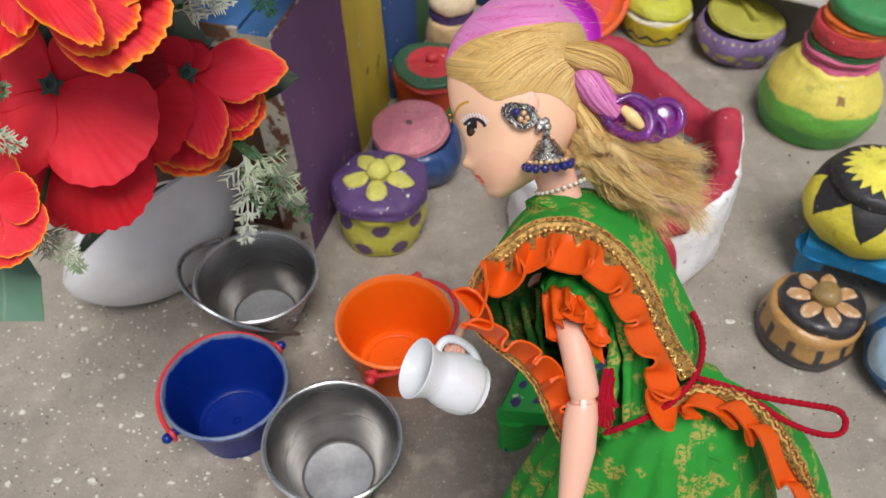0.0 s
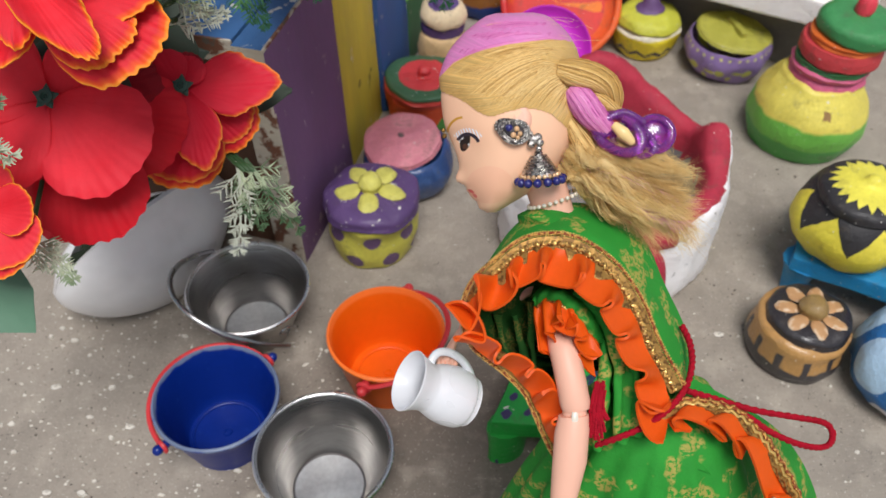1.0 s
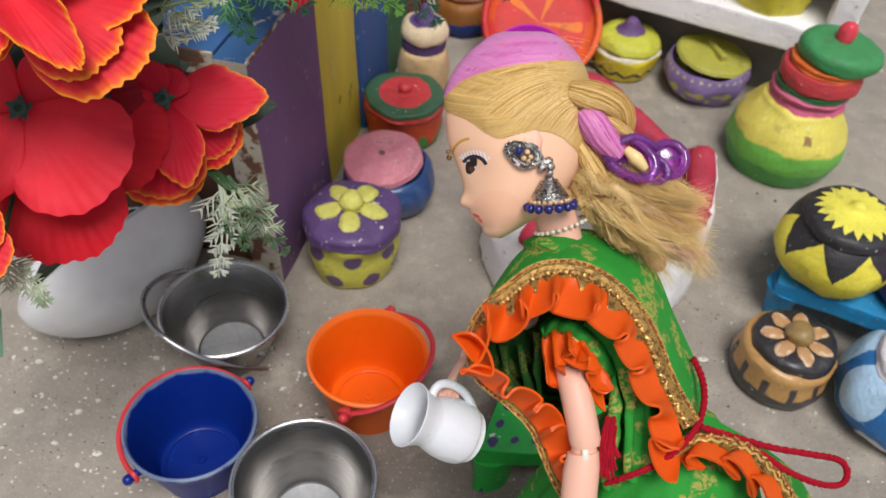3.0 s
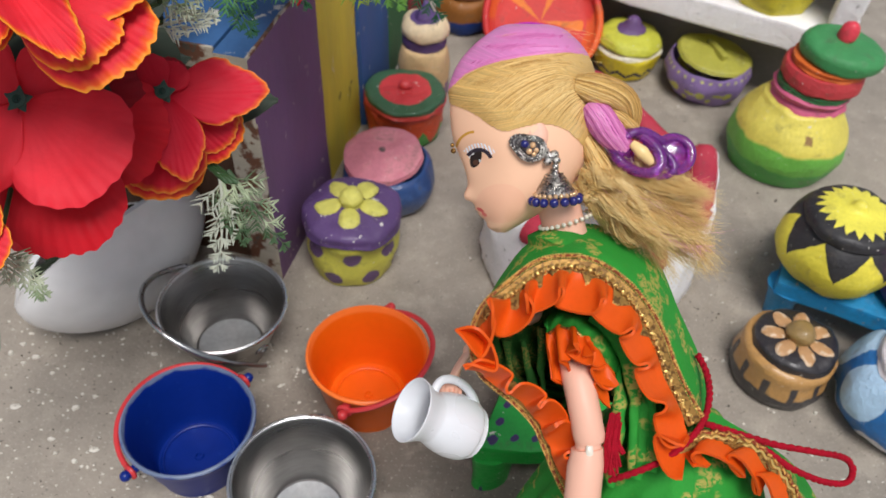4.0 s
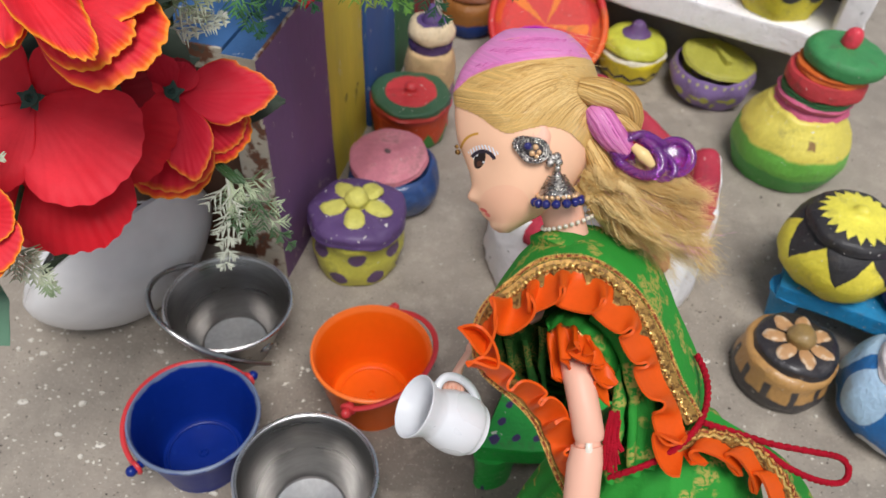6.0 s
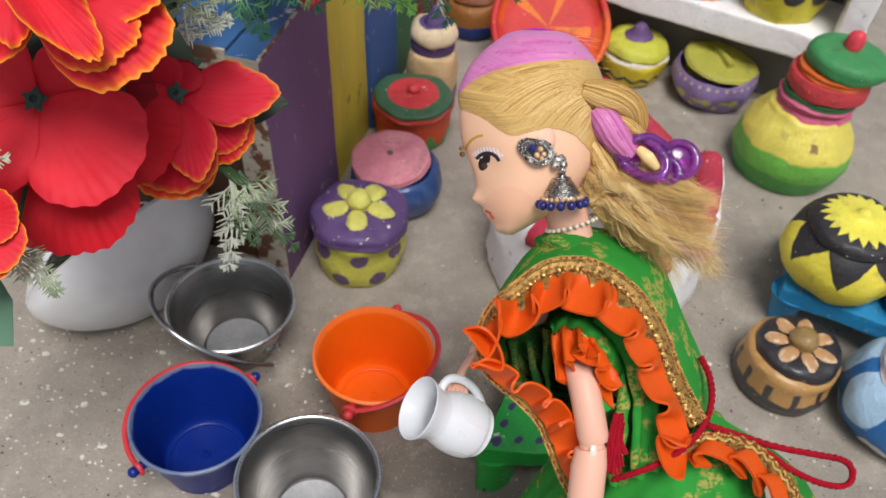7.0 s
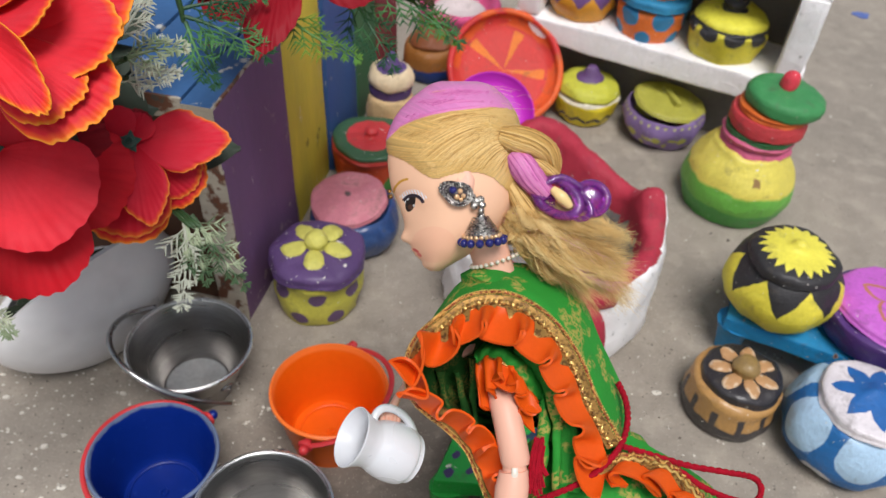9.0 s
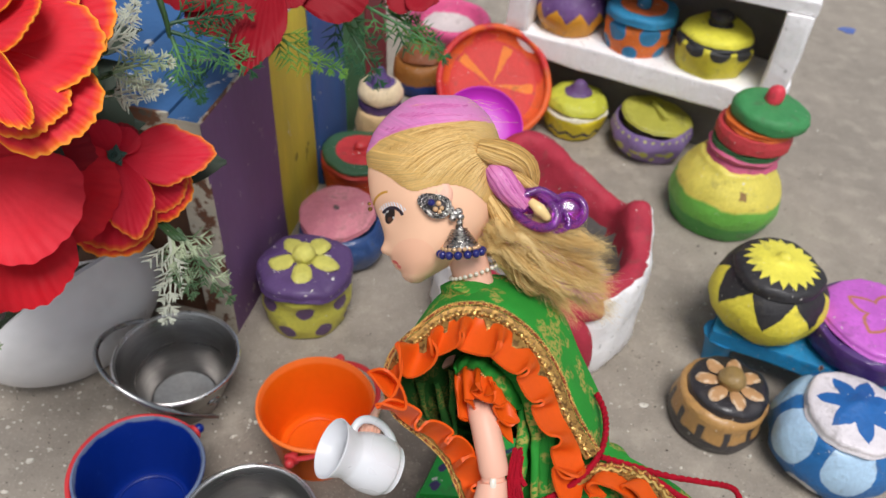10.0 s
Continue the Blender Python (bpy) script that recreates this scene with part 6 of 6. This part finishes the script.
doll.join(loft([(q(1008, 1012, 76), (A * 16, 0, 0), (0, 0, A * 13)), (q(1002, 1040, 72), (A * 24, 0, 0), (0, 0, A * 11)), (q(992, 1076, 66), (A * 22, 0, 0), (0, 0, A * 9)), (q(984, 1102, 60), (A * 8, 0, 0), (0, 0, A * 5))], 18), SKIN_)
# the stretched arm, bent at the elbow inside the drape
doll.join(loft([(q(960, 550, -46), (A * 8, A * 30, 0), (0, 0, A * 28)), (q(910, 580, -56), (A * 8, A * 25, 0), (0, 0, A * 24)), (q(868, 606, -58), (A * 9, A * 21, 0), (0, 0, A * 20)), (q(846, 622, -54), (A * 9, A * 18, 0), (0, 0, A * 17)), (q(834, 630, -50), (A * 8, A * 12, 0), (0, 0, A * 12))], 24), SKIN_)
doll.join(ball(q(838, 632, -50), A * 17), SKIN_)
doll.join(loft([(q(840, 622, -50), (A * 17, A * 11, 0), (0, 0, A * 16)), (q(824, 646, -42), (A * 16, A * 9, 0), (0, 0, A * 14)), (q(809, 668, -32), (A * 12, A * 7, 0), (0, 0, A * 11)), (q(802, 682, -24), (A * 14, A * 5, 0), (0, 0, A * 10)), (q(799, 696, -18), (A * 14, A * 3, 0), (0, 0, A * 9))], 20), SKIN_)
for k in range(4):
    x = 786 + 8 * k
    doll.join(tube(curve([q(x + 2, 690, -20), q(x, 706, -6), q(x + 5, 716, 8), q(x + 10, 718, 14)], 8), lambda t: A * (5.2 - 1.5 * t), 8), SKIN_)
doll.join(tube(curve([q(808, 684, -26), q(816, 698, -16), q(816, 712, -6)], 6), lambda t: A * (5.2 - 1.4 * t), 8), SKIN_)

# skirt down to the floor
INV = DOLL.inverted()
WAIST = DOLL @ q(1192, 794, -26)


def skirt(u, v):
    a = math.tau * u
    w = max(0.0, v - 0.1) / 0.9
    r = 0.0115 * math.sin(min(1.0, v / 0.1) * math.pi / 2) + 0.041 * w ** 0.62 + 0.0042 * w * math.sin(11 * a + 2 * math.sin(3 * a)) + 0.002 * w ** 0.4 * math.sin(19 * a + 1.5 * math.sin(4 * a))
    return tuple(INV @ Vector((WAIST.x + 0.013 * w + r * 1.08 * math.cos(a), WAIST.y + r * math.sin(a), (WAIST.z + 0.003) * (1 - w) + 0.0003 + 0.002 * max(0.0, 1 - v / 0.1))))


doll.join(sheet(skirt, 132, 24, 0.0006), GREEN)


flow = lambda i: ((lambda t: Vector((-t.y, t.x, 0)))((side[min(i + 1, 60)] - side[max(i - 1, 0)]).normalized()), (side[min(i + 1, 60)] - side[max(i - 1, 0)]).normalized())
side = curve([Vector(p) for p in ((1196, 802, 72), (1238, 786, 70), (1288, 790, 64), (1334, 808, 56), (1370, 844, 46), (1400, 892, 34), (1432, 955, 8), (1452, 1035, -40), (1456, 1135, -100))], 60)
doll.join(frill(side, flow, 5, 46, 0, 5.0, 21, 0.8), ORANGE)
doll.join(sheet(lambda u, v: tuple(q(*(side[round(u * 60)] + flow(round(u * 60))[0] * (-18 + 26 * v) + Vector((0, 0, 8))))), 60, 4, UNIT * 4), GOLD)
for off, m_ in ((-15, CRIMSON), (-7, BRIGHT), (2, GOLD)):
    doll.join(tube([q(*(side[i] + flow(i)[0] * (off + 3 * math.sin(i * 2.1)) + Vector((0, 0, 11)))) for i in range(61)], UNIT * 3.8, 6), m_)
back = curve([Vector(p) for p in ((1244, 730, 10), (1290, 756, 0), (1352, 792, -20), (1408, 836, -46), (1448, 900, -80), (1472, 985, -124), (1476, 1085, -160))], 30)
doll.join(sheet(lambda u, v: tuple(q(*(back[round(u * 30)].lerp(side[round(u * 30) * 2] + Vector((0, 0, -4)), v) + Vector((0, 0, 6 * math.sin(u * 20) * math.sin(math.pi * v)))))), 30, 8, UNIT * 3), GREEN)
# waist cord with its loop and tassel


def cord(pts, n):
    path = curve([q(*p) for p in pts], n)
    for ph in (0.0, math.pi):
        doll.join(tube([p + Vector((math.cos(i * 0.9 + ph), math.sin(i * 0.9 + ph), math.sin(i * 0.9 + ph) * 0.6)) * (UNIT * 1.9) for i, p in enumerate(path)], UNIT * 4.6, 7), CORD)


cord(((1232, 636, 10), (1247, 668, 30), (1252, 704, 50), (1245, 742, 70), (1228, 772, 84), (1200, 800, 92), (1160, 826, 96), (1116, 844, 92), (1078, 856, 70)), 100)
cord(((1246, 756, 76), (1300, 772, 68), (1370, 792, 60), (1440, 804, 54), (1490, 814, 52), (1505, 836, 50), (1492, 858, 50), (1450, 855, 52), (1395, 832, 58), (1340, 796, 64), (1256, 764, 72)), 170)
for i in range(26):
    x = 1070 + rnd.uniform(0, 22)
    doll.join(tube(curve([q(x + 6, 742 + rnd.uniform(-6, 14), 88), q(x + rnd.uniform(-4, 4), 786, 98 + rnd.uniform(-6, 6)), q(x + rnd.uniform(-8, 14), 806 + rnd.uniform(-18, 44), 98)], 6), UNIT * 3.0, 5), CORD)
doll_ob = part("doll", doll, [doll_face, doll_skin, hair_gold, hair_pink, hair_dry, saree, satin, gold, cord_red, silver, gem_blue, gem_gold, clip_plastic, pearl, hair_light, hair_shade, pink_light, pink_shade, braid_red, braid_bright, tarnish, lining], None, m=DOLL, sharp=60)
tagged(doll_ob, "blond plastic doll in a green saree with orange frills", "doll")

# ---- jug in the doll's hand ----
milk = paint("milky_plastic", (234, 236, 240), rough=0.3, vary=0.05, grain=200.0, bump=0.1, coat=0.2, trans=0.12)
axis = Vector((-0.80, 0.385, 0.46)).normalized()
U = UNIT * 0.93
turn_ = axis.to_track_quat("Z", "Y").to_matrix().to_4x4()
JUG = DOLL @ Matrix.Translation(q(838, 773, -24)) @ turn_
jug = thing("toy_jug", JUG, "small milky white plastic jug held by the doll", "jug")
prof = [(0, 0), (46, 0), (50, 3), (51, 12), (57, 15), (60, 30), (60, 52), (56, 74), (50, 92), (48, 100), (50, 114), (56, 130), (61, 142), (58, 142), (53, 130), (47, 114), (45, 100), (47, 90), (53, 72), (56, 50), (54, 24), (0, 20)]
part("body", lathe([(r * U, z * U) for r, z in prof], 56, 3), milk, jug)
grip_ = DOLL.inverted() @ JUG
ginv = grip_.inverted()
part("handle", tube([ginv @ p for p in curve([q(776, 722, 24), q(773, 700, 22), q(786, 683, 14), q(808, 683, 4), q(830, 698, -6), q(844, 724, -14), q(848, 756, -20)], 24)], U * 8.5, 10), milk, jug)

# ---- flakes and grit on the floor ----
flake = paint("plaster_flakes", (214, 208, 196), rough=0.8, vary=0.2, grain=500.0, bump=0.3)
grit_dark = paint("dark_grit", (72, 64, 58), rough=0.9, vary=0.3, grain=500.0, bump=0.3)
rnd = random.Random(21)


def scatter(count, size, place, seed):
    rn = random.Random(seed)
    s = Shape()
    for i in range(count):
        x, y = place(rn)
        r = size * rn.uniform(0.4, 1.0) * (1.9 if rn.random() < 0.06 else 1.0)
        n = rn.randint(5, 7)
        a0, st = rn.uniform(0, 6), rn.uniform(0.3, 1.0)
        ring_ = [(r * rn.uniform(0.6, 1.1) * math.cos(a0 + math.tau * k / n), r * st * rn.uniform(0.45, 1.15) * math.sin(a0 + math.tau * k / n)) for k in range(n)]
        o = len(s.v)
        h = r * rn.uniform(0.25, 0.8)
        s.v += [(x + a, y + b, 0.0) for a, b in ring_] + [(x + a * 0.8, y + b * 0.8, h) for a, b in ring_]
        s.f += [tuple(range(o + n, o + 2 * n))] + [(o + k, o + (k + 1) % n, o + n + (k + 1) % n, o + n + k) for k in range(n)]
    s.m, s.uv = [0] * len(s.f), [(0, 0)] * len(s.v)
    return s


def left_floor(rn):
    return rn.uniform(-0.26, -0.03) - abs(rn.gauss(0, 0.02)), rn.uniform(0.10, 0.265)


def all_floor(rn):
    return rn.uniform(-0.26, 0.45), rn.uniform(0.10, 0.75)


def right_floor(rn):
    return rn.uniform(0.03, 0.24), rn.uniform(0.13, 0.33)


tagged(part("plaster_flakes", scatter(700, 0.0011, left_floor, 1).join(scatter(46, 0.0024, left_floor, 8)).join(scatter(170, 0.0009, right_floor, 2)).join(scatter(260, 0.0008, all_floor, 3)), flake), "scattered whitish plaster flakes on the cement floor", "debris", kind="stuff")
tagged(part("dark_grit", scatter(520, 0.0006, left_floor, 4).join(scatter(420, 0.0006, right_floor, 5)).join(scatter(500, 0.0006, all_floor, 6)), grit_dark), "tiny dark grit strewn on the cement floor", "debris", kind="stuff")
for x, y, r, turn in ((0.1483, 0.2476, 0.0026, 0.5), (-0.1830, 0.2150, 0.0024, 1.2), (-0.1420, 0.1930, 0.0022, 2.0), (-0.1700, 0.1600, 0.0020, 0.2)):
    chip = sheet(lambda u, v: (x + r * (0.25 + 0.75 * v) * math.cos(math.tau * u) * (1 + 0.15 * math.sin(5 * math.tau * u + turn)), y + 0.62 * r * (0.25 + 0.75 * v) * math.sin(math.tau * u), 0.0006 * (1.1 - v * v) + 0.0001), 14, 3, 0.0001)
    tagged(part("plaster_chip", chip, flake), "flat whitish plaster chip on the cement floor", "debris", "plaster chips")
spot = paint("blue_paint_spot", (96, 116, 178), rough=0.7, vary=0.3, bump=0.2)
tagged(part("paint_spot", sheet(lambda u, v: (0.4611 + 0.008 * v * math.cos(math.tau * u) * (1 + 0.3 * math.sin(3 * math.tau * u)), 0.700 + 0.007 * v * math.sin(math.tau * u), 0.0004), 20, 3, 0.0002), spot), "small blue paint spot on the cement floor", "stain")
